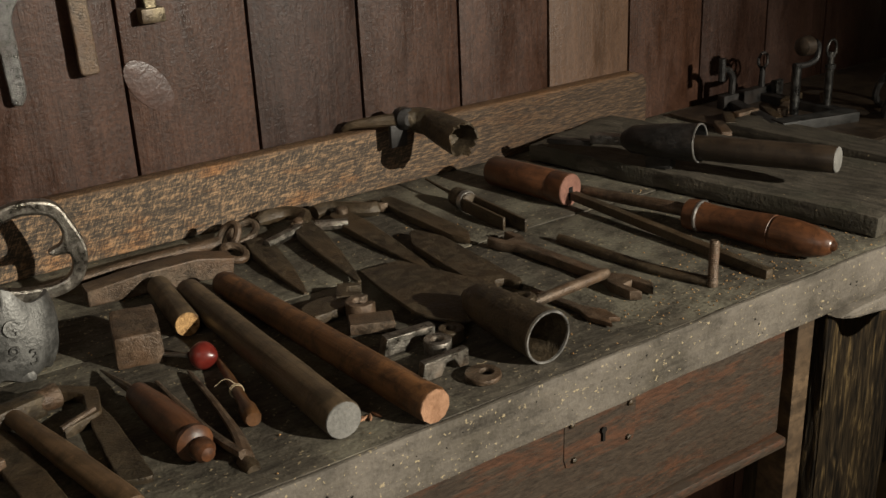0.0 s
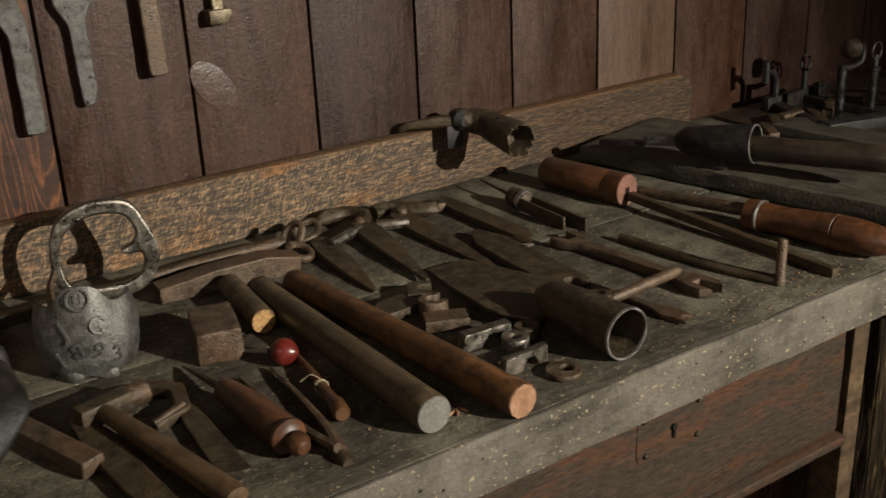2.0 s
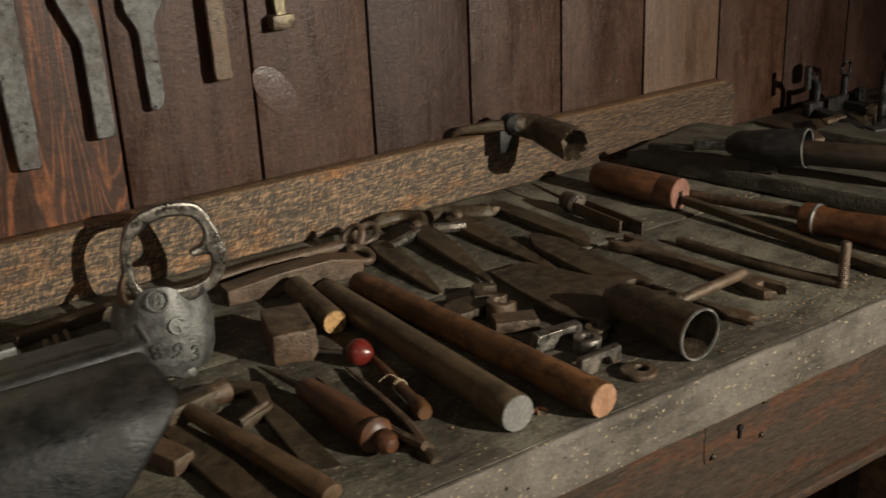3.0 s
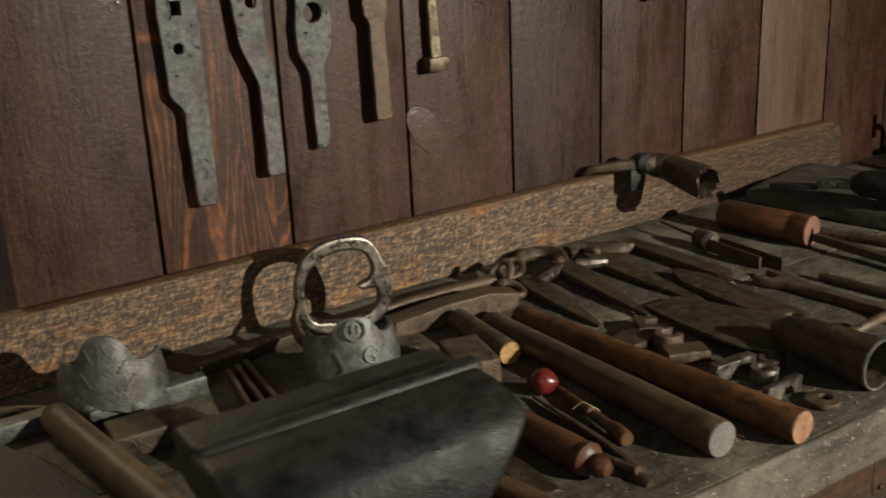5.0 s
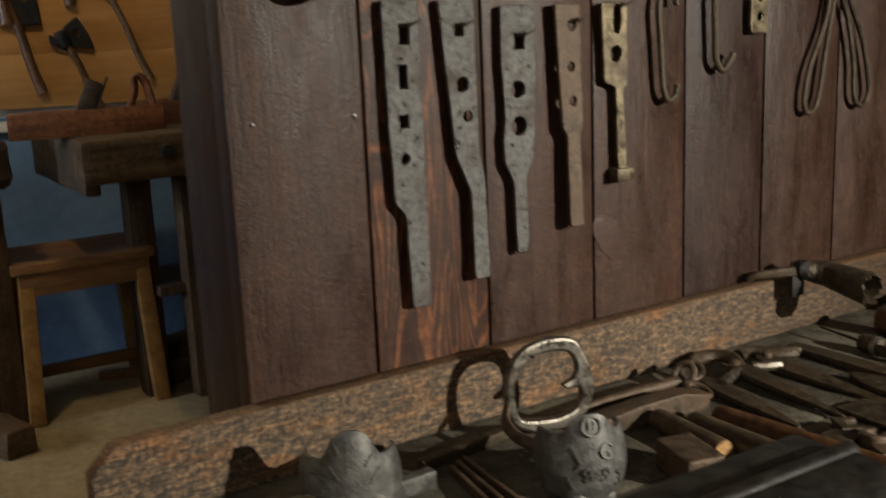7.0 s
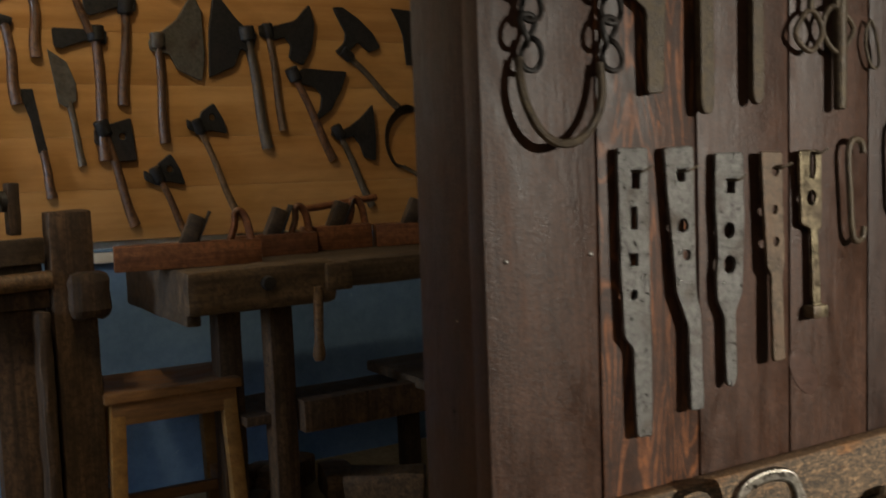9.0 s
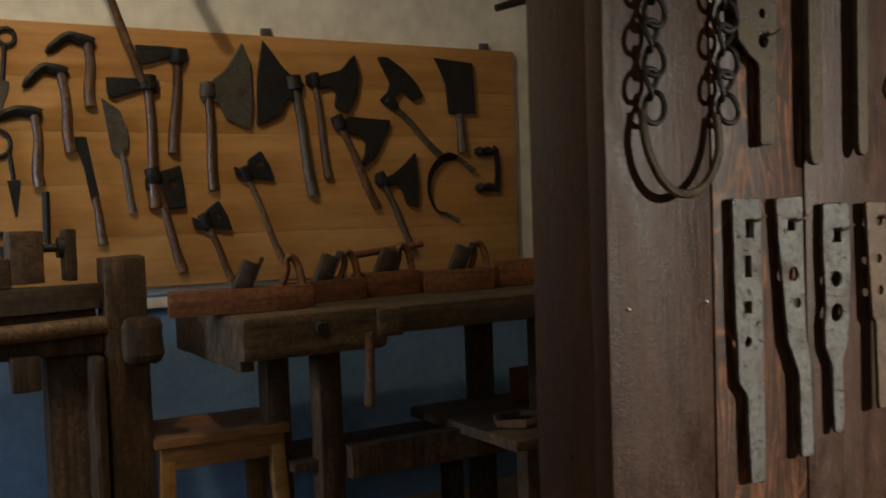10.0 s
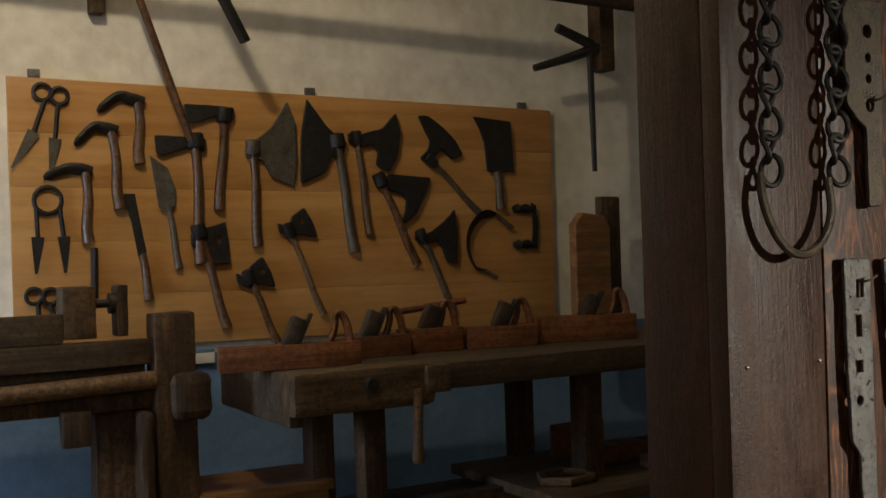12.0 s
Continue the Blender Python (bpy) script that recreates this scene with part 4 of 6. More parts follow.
# broken pipe hung over the back board
t = thing("broken_socket", "broken black iron socket hooked over the back board", "iron socket")
bm = bmesh.new()
lathe(bm, [(0, 0.012), (0.015, 0.0150), (0.03, 0.0165), (0.045, 0.0175), (0.06, 0.0182), (0.0612, 0.0155), (0.04, 0.0135), (0.03, 0.002)], 40, cap=False)
for v in bm.verts:
    if v.co.y > 0.055:
        v.co.y += 0.008 * noise.noise(v.co * 210)
ob = part("pipe", rough(bm, 0.0010, 90), "iron", t, "ragged broken pipe end")
ob.matrix_world = along((0.580, 0.893, 0.845), (0.583, 0.833, 0.837))
part("hook", tube(bmesh.new(), smooth_path([(0.505, 0.934, 0.841), (0.511, 0.928, 0.846), (0.528, 0.918, 0.848), (0.548, 0.910, 0.848), (0.570, 0.898, 0.847)], 5), [0.003 + 0.00025 * k for k in range(21)], 9), "iron", t)
part("neck", rough(tube(bmesh.new(), smooth_path([(0.556, 0.907, 0.850), (0.566, 0.902, 0.848), (0.574, 0.897, 0.846), (0.581, 0.886, 0.844)], 4), [0.010 + 0.0004 * k for k in range(13)], 12), 0.0014, 90), "iron", t, "rough tapering neck")
part("lug", rough(lathe(bmesh.new(), [(-0.012, 0.006), (-0.006, 0.011), (0.008, 0.011), (0.014, 0.006)], 12), 0.002, 90), "axe", t).location = (0.560, 0.905, 0.849)
ob = part("strap", box(bmesh.new(), -0.010, 0.010, -0.003, 0.003, -0.016, 0.008, 0.002), "axe", t)
ob.location = (0.553, 0.906, 0.836)

# stamped shield plates
def shield(m, label, marks, H=0.070, lean=0.010, hump=0.55, girth=(0.027, 0.0315, 0.0345, 0.0355, 0.0342, 0.0315), sides=0.76):
    t = thing("stamped_plate", label, "iron plate", m, "stamped iron plates")
    seg = 26
    def surf(u, v, off):
        a = radians(-100 + 200 * u)
        r = float(np.interp(v, (0, 0.15, 0.35, 0.6, 0.85, 1.0), girth)) + off
        z = H * v * (sides + (1 - sides) * math.exp(-(a / hump) ** 4)) + 0.003 * (1 - v) * math.cos(a * 6)
        return Vector((r * 1.05 * math.sin(a), -r * math.cos(a) * 0.85 + lean * v, z))
    bm = bmesh.new()
    grid = [[[bm.verts.new(surf(i / seg, j / 10, o)) for i in range(seg + 1)] for j in range(11)] for o in (0, -0.003)]
    for k in range(2):
        for j in range(10):
            for i in range(seg):
                bm.faces.new((grid[k][j][i], grid[k][j][i + 1], grid[k][j + 1][i + 1], grid[k][j + 1][i]))
    for i in range(seg):
        for j in (0, 10):
            bm.faces.new((grid[0][j][i], grid[0][j][i + 1], grid[1][j][i + 1], grid[1][j][i]))
    for j in range(10):
        for i in (0, seg):
            bm.faces.new((grid[0][j][i], grid[0][j + 1][i], grid[1][j + 1][i], grid[1][j][i]))
    bmesh.ops.recalc_face_normals(bm, faces=bm.faces[:])
    part("plate", rough(bm, 0.0006, 120), "grey_iron", t)
    for body, size, u, v in marks:
        me = text_mesh(body, size) if body not in "|o" else (plate(square(0, 0, size * 0.12, size), (), 0.001, 0.0002) if body == "|" else plate(circle(0, 0, size), (circle(0, 0, size * 0.8),), 0.0016, 0.0003))
        p, q, s = surf(u, v, 0.0), surf(u + 0.01, v, 0.0), surf(u, v + 0.01, 0.0)
        x, y = (q - p).normalized(), (s - p).normalized()
        z = x.cross(y).normalized()
        y = z.cross(x)
        mm = Matrix((x, y, z)).transposed().to_4x4()
        mm.translation = p + z * 0.0001
        part_mesh("raised_mark", me, "grey_iron", t).matrix_local = mm
    for u in (0.40, 0.64):
        p = surf(u, 0.07, 0)
        part("rivet", lathe(bmesh.new(), [(-0.004, 0.0062), (0.0, 0.0058), (0.0015, 0.003), (0.0017, 0.0005)], 14), "grey_iron", t).matrix_local = along(p, p + Vector((0.3 * p.x / 0.03, -1, 0.1)))
    return t


shield(pose(0.119, 0.756, BZ + 0.001, 0, 0, -20), "grey cast iron plate stamped with a letter and year", [("o", 0.0085, 0.50, 0.87), ("H", 0.0095, 0.50, 0.87), ("J", 0.018, 0.40, 0.60), ("G", 0.018, 0.58, 0.60), ("1", 0.017, 0.35, 0.32), ("8", 0.017, 0.46, 0.32), ("9", 0.017, 0.57, 0.32), ("3", 0.017, 0.68, 0.32)])
shield(pose(-0.037, 0.852, BZ + 0.012, 0, 0, -24), "grey cast iron plate with worn stamped marks", [("|", 0.010, 0.42, 0.8), ("|", 0.010, 0.48, 0.8), ("|", 0.012, 0.60, 0.66), ("|", 0.014, 0.63, 0.48), ("|", 0.013, 0.40, 0.5)], 0.057, 0.006, 0.54, (0.039, 0.039, 0.0385, 0.038, 0.036, 0.034), 0.58)

# iron loop with a notched opening, standing on edge
t = thing("shackle_ring", "worn iron shackle ring with a heart-shaped opening", "shackle", pose(0.1685, 0.862, BZ + 0.004, 90, 0, -12) @ Matrix.Diagonal((0.89, 1.13, 0.9, 1)))
outer = round_loop([(-0.044, 0.016), (-0.047, 0.042), (-0.036, 0.066), (-0.008, 0.0765), (0.026, 0.074), (0.041, 0.056), (0.050, 0.032), (0.040, 0.010), (0.014, 0.001), (-0.022, 0.003)], 5)
inner = round_loop([(-0.034, 0.018), (-0.038, 0.042), (-0.028, 0.058), (-0.006, 0.066), (0.020, 0.064), (0.030, 0.052), (0.028, 0.042), (0.016, 0.037), (0.020, 0.033), (0.034, 0.032), (0.032, 0.018), (0.014, 0.011), (-0.018, 0.012)], 4)
part_mesh("ring", plate(outer, (inner,), 0.011, 0.0024, 0.0), "ring_iron", t)
part("hoop", tube(bmesh.new(), smooth_path([(-0.045, 0.028, 0.0), (-0.052, 0.018, 0.012), (-0.050, 0.012, 0.036), (-0.030, 0.008, 0.062), (0.0, 0.007, 0.070)], 6), 0.0055, 9, flat=0.55), "rusty", t, "rusty bent hoop")

# hammer and odd tools at the bench end
t = thing("hammer", "small hammer with a worn light wooden handle", "hammer", along((0.098, 0.668, BZ + 0.012), (0.130, 0.520, BZ + 0.009)))
part("handle", rough(lathe(bmesh.new(), [(-0.01, 0.0055), (0.02, 0.007), (0.08, 0.0088), (0.14, 0.0092), (0.150, 0.008), (0.151, 0.004)], 14, 1.0, 0.8), 0.0005, 60), "light_handle", t)
part("head", rough(box(bmesh.new(), -0.024, 0.016, -0.008, 0.006, -0.010, 0.006, 0.003, 2), 0.0006, 80), "iron", t)
part("face", lathe(bmesh.new(), [(0, 0.010), (0.016, 0.0125), (0.02, 0.012), (0.021, 0.010)], 18), "rusty", t).matrix_local = pose(-0.020, -0.001, -0.001, 0, 0, 90) @ Matrix.Scale(0.72, 4)
t = thing("saw_set", "dark open square iron frame lying flat", "saw set", pose(0.134, 0.662, BZ + 0.001, 0, 0, 0))
part_mesh("frame", plate(worn([(-0.022, 0.034), (0.004, 0.032), (0.024, 0.012), (0.016, -0.022), (-0.012, -0.032), (-0.012, -0.024), (0.008, -0.014), (0.013, 0.008), (0.0, 0.022), (-0.022, 0.026)], 0.004, 0.0004), (), 0.008, 0.001), "iron", t, "open square iron frame")
part("arm", tube(bmesh.new(), [(-0.013, -0.030, 0.008), (0.012, -0.019, 0.009)], 0.0022, 8), "rusty", t, "worn lighter edge")
flat_tool("flat_chisel", (0.149, 0.675), (0.143, 0.546), [(-0.003, 0), (0.003, 0), (0.008, 0.05), (0.011, 0.12), (-0.009, 0.127), (-0.008, 0.05)], 0.005, "iron", "dark flat tapering chisel blade", "blade")
flat_tool("flat_file", (0.083, 0.69), (0.096, 0.535), [(-0.004, 0), (0.004, 0), (0.011, 0.05), (0.012, 0.15), (-0.009, 0.155), (-0.010, 0.06)], 0.006, "iron", "dark flat iron file on the bench", "file")

# cluster round the second plate
def bar_tool(name, p, q, w, h, mat_name, label, category, z=0.0):
    m = along((*p, BZ + z + 0.0005), (*q, BZ + z + 0.0005))
    n = (Vector(p) - Vector(q)).length
    return simple(name, rough(box(bmesh.new(), -w / 2, w / 2, 0, n, 0, h, min(w, h) * 0.15, 2), 0.0005, 70), mat_name, label, category, m)


bar_tool("iron_bar", (-0.064, 0.830), (0.029, 0.836), 0.012, 0.016, "grey_iron", "flat iron bar with a worn bright edge", "iron bar")
bar_tool("iron_bar", (-0.130, 0.853), (-0.062, 0.856), 0.016, 0.014, "grey_iron", "short flat iron bar", "iron bar")
bar_tool("iron_block", (-0.062, 0.785), (-0.012, 0.782), 0.034, 0.018, "iron", "dark iron block with a slanting face", "iron block")
stick("mallet_handle", (-0.084, 0.845), (-0.058, 0.640), 0.012, 0.013, "dark_handle", "end_grey", "dull brown round wooden handle", "tool handle")
stick("round_iron", (-0.014, 0.775), (0.008, 0.68), 0.013, 0.013, "iron", "iron", "short thick dark iron bar", "iron bar")
t = thing("bent_strap", "curved dark iron strap lying on the bench", "iron strap")
part("strap", tube(bmesh.new(), smooth_path([(-0.175, 0.80, BZ + 0.004), (-0.168, 0.86, BZ + 0.008), (-0.13, 0.885, BZ + 0.01), (-0.09, 0.872, BZ + 0.008), (-0.07, 0.85, BZ + 0.005)], 6), 0.006, 9, flat=0.6), "iron", t)
for k in range(3):
    bar_tool("thin_strip", (0.053 + 0.009 * k, 0.846 + 0.004 * k), (0.034 + 0.012 * k, 0.742), 0.004, 0.009, "rusty", "thin rusty iron strip on edge", "iron strip")
bar_tool("long_rod", (0.035, 0.866), (0.155, 0.882), 0.010, 0.010, "iron", "long dark iron rod by the back board", "iron bar")

# leg vise at the bench front
t = thing("leg_vise", "big black blacksmith's leg vise at the bench front", "vise")
def loft(rows):
    bm = bmesh.new()
    rings = [[bm.verts.new((x, y, z)) for x, y in ((x0, y0), (x1, y0), (x1, y1), (x0, y1))] for z, x0, x1, y0, y1 in rows]
    for a, b in zip(rings, rings[1:]):
        for i in range(4):
            bm.faces.new((a[i], a[(i + 1) % 4], b[(i + 1) % 4], b[i]))
    bm.faces.new(rings[0])
    bm.faces.new(rings[-1])
    bmesh.ops.recalc_face_normals(bm, faces=bm.faces[:])
    bmesh.ops.bevel(bm, geom=bm.edges[:], offset=0.0035, segments=3, profile=0.5, affect="EDGES")
    return bm
part("front_jaw", loft([(0.10, -0.07, -0.045, 0.395, 0.425), (0.70, -0.08, -0.042, 0.39, 0.428), (0.85, -0.090, -0.048, 0.386, 0.43), (0.880, -0.098, -0.040, 0.387, 0.432), (0.900, -0.105, -0.026, 0.388, 0.434), (0.916, -0.110, -0.010, 0.390, 0.436), (0.929, -0.114, 0.004, 0.394, 0.437), (0.938, -0.116, 0.014, 0.400, 0.438), (0.9475, -0.117, 0.009, 0.418, 0.4385)]), "vise", t)
part("jaw_lip", loft([(0.938, -0.116, 0.013, 0.4290, 0.4393), (0.9505, -0.115, 0.012, 0.4305, 0.4388)]), "vise", t, "rounded jaw lip worn bright")
part("back_jaw", loft([(0.0, -0.07, -0.03, 0.443, 0.49), (0.70, -0.078, -0.03, 0.443, 0.498), (0.86, -0.085, -0.028, 0.442, 0.498), (0.91, -0.105, -0.008, 0.4415, 0.492), (0.945, -0.114, 0.010, 0.4415, 0.466)]), "vise", t)

# socketed tool on the slab
SZ = BZ + 0.0205
t = thing("socketed_tool", "tapered black iron socket with a loose dark handle", "socketed tool", along((0.738, 0.800, SZ + 0.024), (0.776, 0.700, SZ + 0.032)))
bm = bmesh.new()
lathe(bm, [(0.024, 0.008), (0.034, 0.014), (0.07, 0.0178), (0.104, 0.0195), (0.1065, 0.0195), (0.1065, 0.0182), (0.06, 0.014), (0.05, 0.002)], 28, cap=False)
part("socket", bm, "axe", t)
part("rim", lathe(bmesh.new(), [(0.1063, 0.0199), (0.1074, 0.0197), (0.1074, 0.0184), (0.1058, 0.0182)], 28, cap=False), "bright", t, "worn bright rim")
part("tang", box(bmesh.new(), -0.007, 0.007, -0.012, 0.034, -0.006, 0.004, 0.002), "strap_iron", t, "short worn tang")
part("shank", box(bmesh.new(), -0.005, 0.005, -0.065, -0.0125, -0.009, -0.003, 0.0015), "axe", t)
part("foot", box(bmesh.new(), -0.007, 0.007, 0.05, 0.078, -0.0275, -0.008, 0.002), "axe", t)
sh = part("handle", rough(lathe(bmesh.new(), [(0, 0.011), (0.01, 0.0125), (0.15, 0.0128), (0.168, 0.0128), (0.17, 0.012)], 24), 0.0004, 50), "black_handle", t, "dark brown round handle")
sh.matrix_world = along((0.765, 0.735, SZ + 0.025), (0.822, 0.575, SZ + 0.034))
en = part("handle_end", lathe(bmesh.new(), [(0.1698, 0.0122), (0.1706, 0.0115)], 24), "end_grey", t, "pale grey sawn end")
en.matrix_world = sh.matrix_world.copy()

# small press with rods at the far end of the bench
t = thing("small_press", "small dark iron press with cranks and ring-topped rods", "press")
part("front_rail", board(-0.012, 0.012, 0, 0.107, -0.008, 0.008, 0.0015, 0.05, 0.0004), "vise", t, "worn dark metal rail").matrix_local = along((0.998, 0.784, BZ + 0.0085), (1.101, 0.756, BZ + 0.0085))
part("back_rail", box(bmesh.new(), -0.006, 0.006, -0.02, 0.086, 0.0, 0.022, 0.001), "axe", t).matrix_local = along((1.043, 0.893, BZ + 0.0005), (1.099, 0.893, BZ + 0.0005))
part("cheek", box(bmesh.new(), 1.107, 1.125, 0.879, 0.885, BZ + 0.0005, BZ + 0.030, 0.001), "rod_iron", t, "worn grey cheek plate")
part("side_bar", box(bmesh.new(), -0.008, 0.008, 0, 0.118, 0, 0.014, 0.001), "axe", t).matrix_local = along((0.998, 0.784, BZ + 0.001), (1.043, 0.893, BZ + 0.001))
part("side_bar", box(bmesh.new(), -0.008, 0.008, 0, 0.137, 0, 0.014, 0.001), "axe", t).matrix_local = along((1.101, 0.756, BZ + 0.001), (1.099, 0.893, BZ + 0.001))
hh = 0.056
part("rod", tube(bmesh.new(), smooth_path([(1.043, 0.893, BZ + 0.01), (1.043, 0.893, BZ + 0.5 * hh), (1.043, 0.893, BZ + 0.75 * hh), (1.035, 0.893, BZ + 0.95 * hh), (1.023, 0.893, BZ + hh)], 4), 0.0042, 8), "axe", t)
part("cross_handle", tube(bmesh.new(), [(1.023, 0.893, BZ + hh - 0.014), (1.022, 0.893, BZ + hh + 0.014)], 0.0045, 8), "axe", t)
hr = 0.056
part("rod", tube(bmesh.new(), [(1.099, 0.893, BZ + 0.01), (1.099, 0.893, BZ + hr - 0.008)], [0.0048, 0.0034], 8), "axe", t)
part("ring", tube(bmesh.new(), [(1.099 + 0.009 * math.cos(a), 0.893, BZ + hr + 0.010 * math.sin(a)) for a in [i * math.pi / 8 for i in range(16)]], 0.0020, 7, True), "axe", t)
hp = 0.070
part("post", tube(bmesh.new(), [(1.055, 0.806, BZ + 0.01), (1.054, 0.806, BZ + hp)], 0.0056, 12), "rod_iron", t, "polished dark post")
part("crank", tube(bmesh.new(), smooth_path([(1.049, 0.806, BZ + hp), (1.070, 0.806, BZ + hp - 0.002), (1.087, 0.806, BZ + hp + 0.001), (1.092, 0.806, BZ + hp + 0.009), (1.091, 0.806, BZ + hp + 0.019), (1.085, 0.806, BZ + hp + 0.024)], 4), 0.0036, 8), "axe", t)
part("crank_knob", lathe(bmesh.new(), [(-0.010, 0.006), (-0.007, 0.011), (0.006, 0.012), (0.010, 0.008)], 18), "black_handle", t, "round dark wooden knob").matrix_local = along((1.067, 0.806, BZ + hp + 0.021), (1.085, 0.806, BZ + hp + 0.021))
hq = 0.070
part("rod", lathe(bmesh.new(), [(0, 0.005), (hq * 0.7, 0.005), (hq * 0.72, 0.0064), (hq * 0.78, 0.0064), (hq * 0.8, 0.004), (hq, 0.0036)], 12), "rod_iron", t, "polished steel rod").matrix_local = along((1.104, 0.796, BZ + 0.01), (1.104, 0.7965, BZ + 0.09))
part("ring", tube(bmesh.new(), [(1.104 + 0.009 * math.cos(a), 0.796, BZ + 0.084 + 0.011 * math.sin(a)) for a in [i * math.pi / 8 for i in range(16)]], 0.0016, 7, True), "rod_iron", t)
simple("oily_board", board(0.965, 1.62, 0.69, 0.925, BZ + 0.0006, BZ + 0.005, 0.001, 0.03, 0.0006, 5.0), "black_handle", "thin blackened oily board under the press", "board")
for x, y, turn in ((1.135, 0.735, 20), (1.175, 0.760, -15)):
    ob = simple("iron_hoop", tube(bmesh.new(), [(0.026 * math.cos(a), 0, 0.026 + 0.026 * math.sin(a)) for a in [i * math.pi / 10 for i in range(20)]], 0.0042, 8, True), "axe", "small black iron hoop leaning on the bench", "hoop", pose(x, y, BZ + 0.009, 18, 0, turn), "iron hoops")
for k in range(7):
    bar_tool("iron_scrap", (0.93 + 0.03 * k, 0.80 + 0.02 * (k % 3)), (0.96 + 0.033 * k, 0.84 + 0.015 * (k % 2)), 0.012, 0.008 + 0.002 * (k % 3), ("rusty", "iron")[k % 2], "short loose piece of rusty iron", "iron scrap", 0.005)

# added dark sheet: stands in for the shade over the left bench end
simple_plate("iron_sheet", plate(round_loop([(-0.07, -0.13), (0.07, -0.14), (0.07, 0.06), (0.03, 0.15), (-0.06, 0.14)], 3), (), 0.005, 0.001), "axe", "dark flat sheet added for shade on the bench end", "iron sheet", pose(-0.160, 0.695, BZ + 0.001, 0, 0, 4))
bar_tool("iron_bar", (-0.20, 0.72), (-0.09, 0.60), 0.022, 0.012, "iron", "dark flat iron bar across a sheet", "iron bar", 0.006)
bar_tool("iron_wedge", (-0.205, 0.80), (-0.150, 0.775), 0.030, 0.022, "iron", "dark rusty iron wedge on the sheet", "iron wedge", 0.006)
bar_tool("iron_bar", (0.03, 0.745), (0.075, 0.61), 0.016, 0.012, "rusty", "rusty flat iron bar on the bench", "iron bar")

# ---- tools hung on the plank wall ----
def strap(outline, holes, label, x=0.0, z=0.0, gap=0.0055, thick=0.005, mat_name="strap_iron", lean=0.0, tip=0.008):
    """A flat forged strap on a nail, standing a little off the planks."""
    mid = sum(p[0] for p in outline) / len(outline)
    out = gap + thick - 0.005
    t = thing("iron_strap", label, "iron strap", on_wall(x - out * 1.37 * (mid + 0.588), z + out * 0.16, WY - gap, lean), "forged straps on the wall")
    part_mesh("strap", warp(plate(worn(outline, 0.0035, 0.0005, mid * 90), holes, thick, 0.0014), lambda c: c + Vector((0, 0, max(1.12 - c.y, 0) * tip))), mat_name, t)
    hx = sum(p[0] for p in holes[0]) / len(holes[0]) if holes else 0.0
    hz = max(p[1] for p in holes[0]) if holes else 0.0
    part("nail", tube(bmesh.new(), smooth_path([(hx, hz - 0.002, -0.0006 - gap), (hx, hz - 0.002, thick + 0.003), (hx + 0.003, hz - 0.001, thick + 0.008), (hx + 0.011, hz + 0.003, thick + 0.010)], 4), 0.0013, 7), "iron", t, "bent iron nail")
    return t


strap([(0.065, 1.157), (0.101, 1.156), (0.101, 1.00), (0.101, 0.974), (0.100, 0.889), (0.081, 0.890), (0.079, 0.974), (0.069, 0.984), (0.066, 1.06)], [square(0.086, 1.128, 0.010, 0.017), square(0.083, 1.093, 0.008, 0.020), square(0.082, 1.055, 0.009, 0.011), circle(0.081, 1.023, 0.0045, 10)], "long grey forged strap with four square holes")
strap([(0.121, 1.155), (0.158, 1.156), (0.158, 1.02), (0.163, 0.995), (0.164, 0.905), (0.147, 0.905), (0.147, 0.985), (0.133, 1.02)], [square(0.142, 1.129, 0.009, 0.011), circle(0.143, 1.082, 0.0065, 12), circle(0.147, 1.054, 0.0048, 12)], "grey forged strap narrowing to a shank", tip=0.02)
strap([(0.187, 1.148), (0.224, 1.148), (0.225, 1.09), (0.222, 1.03), (0.220, 1.010), (0.211, 0.994), (0.212, 0.93), (0.207, 0.919), (0.198, 0.921), (0.196, 0.990), (0.187, 1.006), (0.186, 1.03), (0.189, 1.05), (0.186, 1.10)], [square(0.207, 1.116, 0.011, 0.014), circle(0.204, 1.073, 0.0075, 14), circle(0.204, 1.040, 0.0085, 14)], "grey paddle-shaped forged strap with a rivet hole")
strap([(0.250, 1.147), (0.280, 1.146), (0.281, 1.03), (0.277, 1.028), (0.279, 0.937), (0.262, 0.937), (0.261, 1.028), (0.256, 1.03)], [circle(0.270, 1.127, 0.005, 10), circle(0.268, 1.089, 0.0042, 10), circle(0.269, 1.057, 0.0045, 10)], "brownish forged strap with three round holes", gap=0.009, mat_name="rusty", tip=0.02)
t = strap([(0.305, 1.147), (0.338, 1.146), (0.338, 1.068), (0.332, 1.062), (0.336, 0.985), (0.324, 0.985), (0.322, 1.066), (0.308, 1.071)], [round_loop([(0.321, 1.12), (0.329, 1.12), (0.329, 1.142), (0.321, 1.142)], 3), circle(0.323, 1.098, 0.0075, 12)], "yellowish forged hasp strap ending in a square bolt", mat_name="brass")
part("bolt_nut", box(bmesh.new(), 0.319, 0.341, 0.974, 0.987, -0.004, 0.011, 0.002), "brass", t, "square bolt nut")
strap([(0.511, 1.20), (0.537, 1.20), (0.538, 1.107), (0.512, 1.108)], [circle(0.526, 1.146, 0.006), circle(0.525, 1.125, 0.004, 10)], "yellowish flat iron plate with two holes", mat_name="brass")
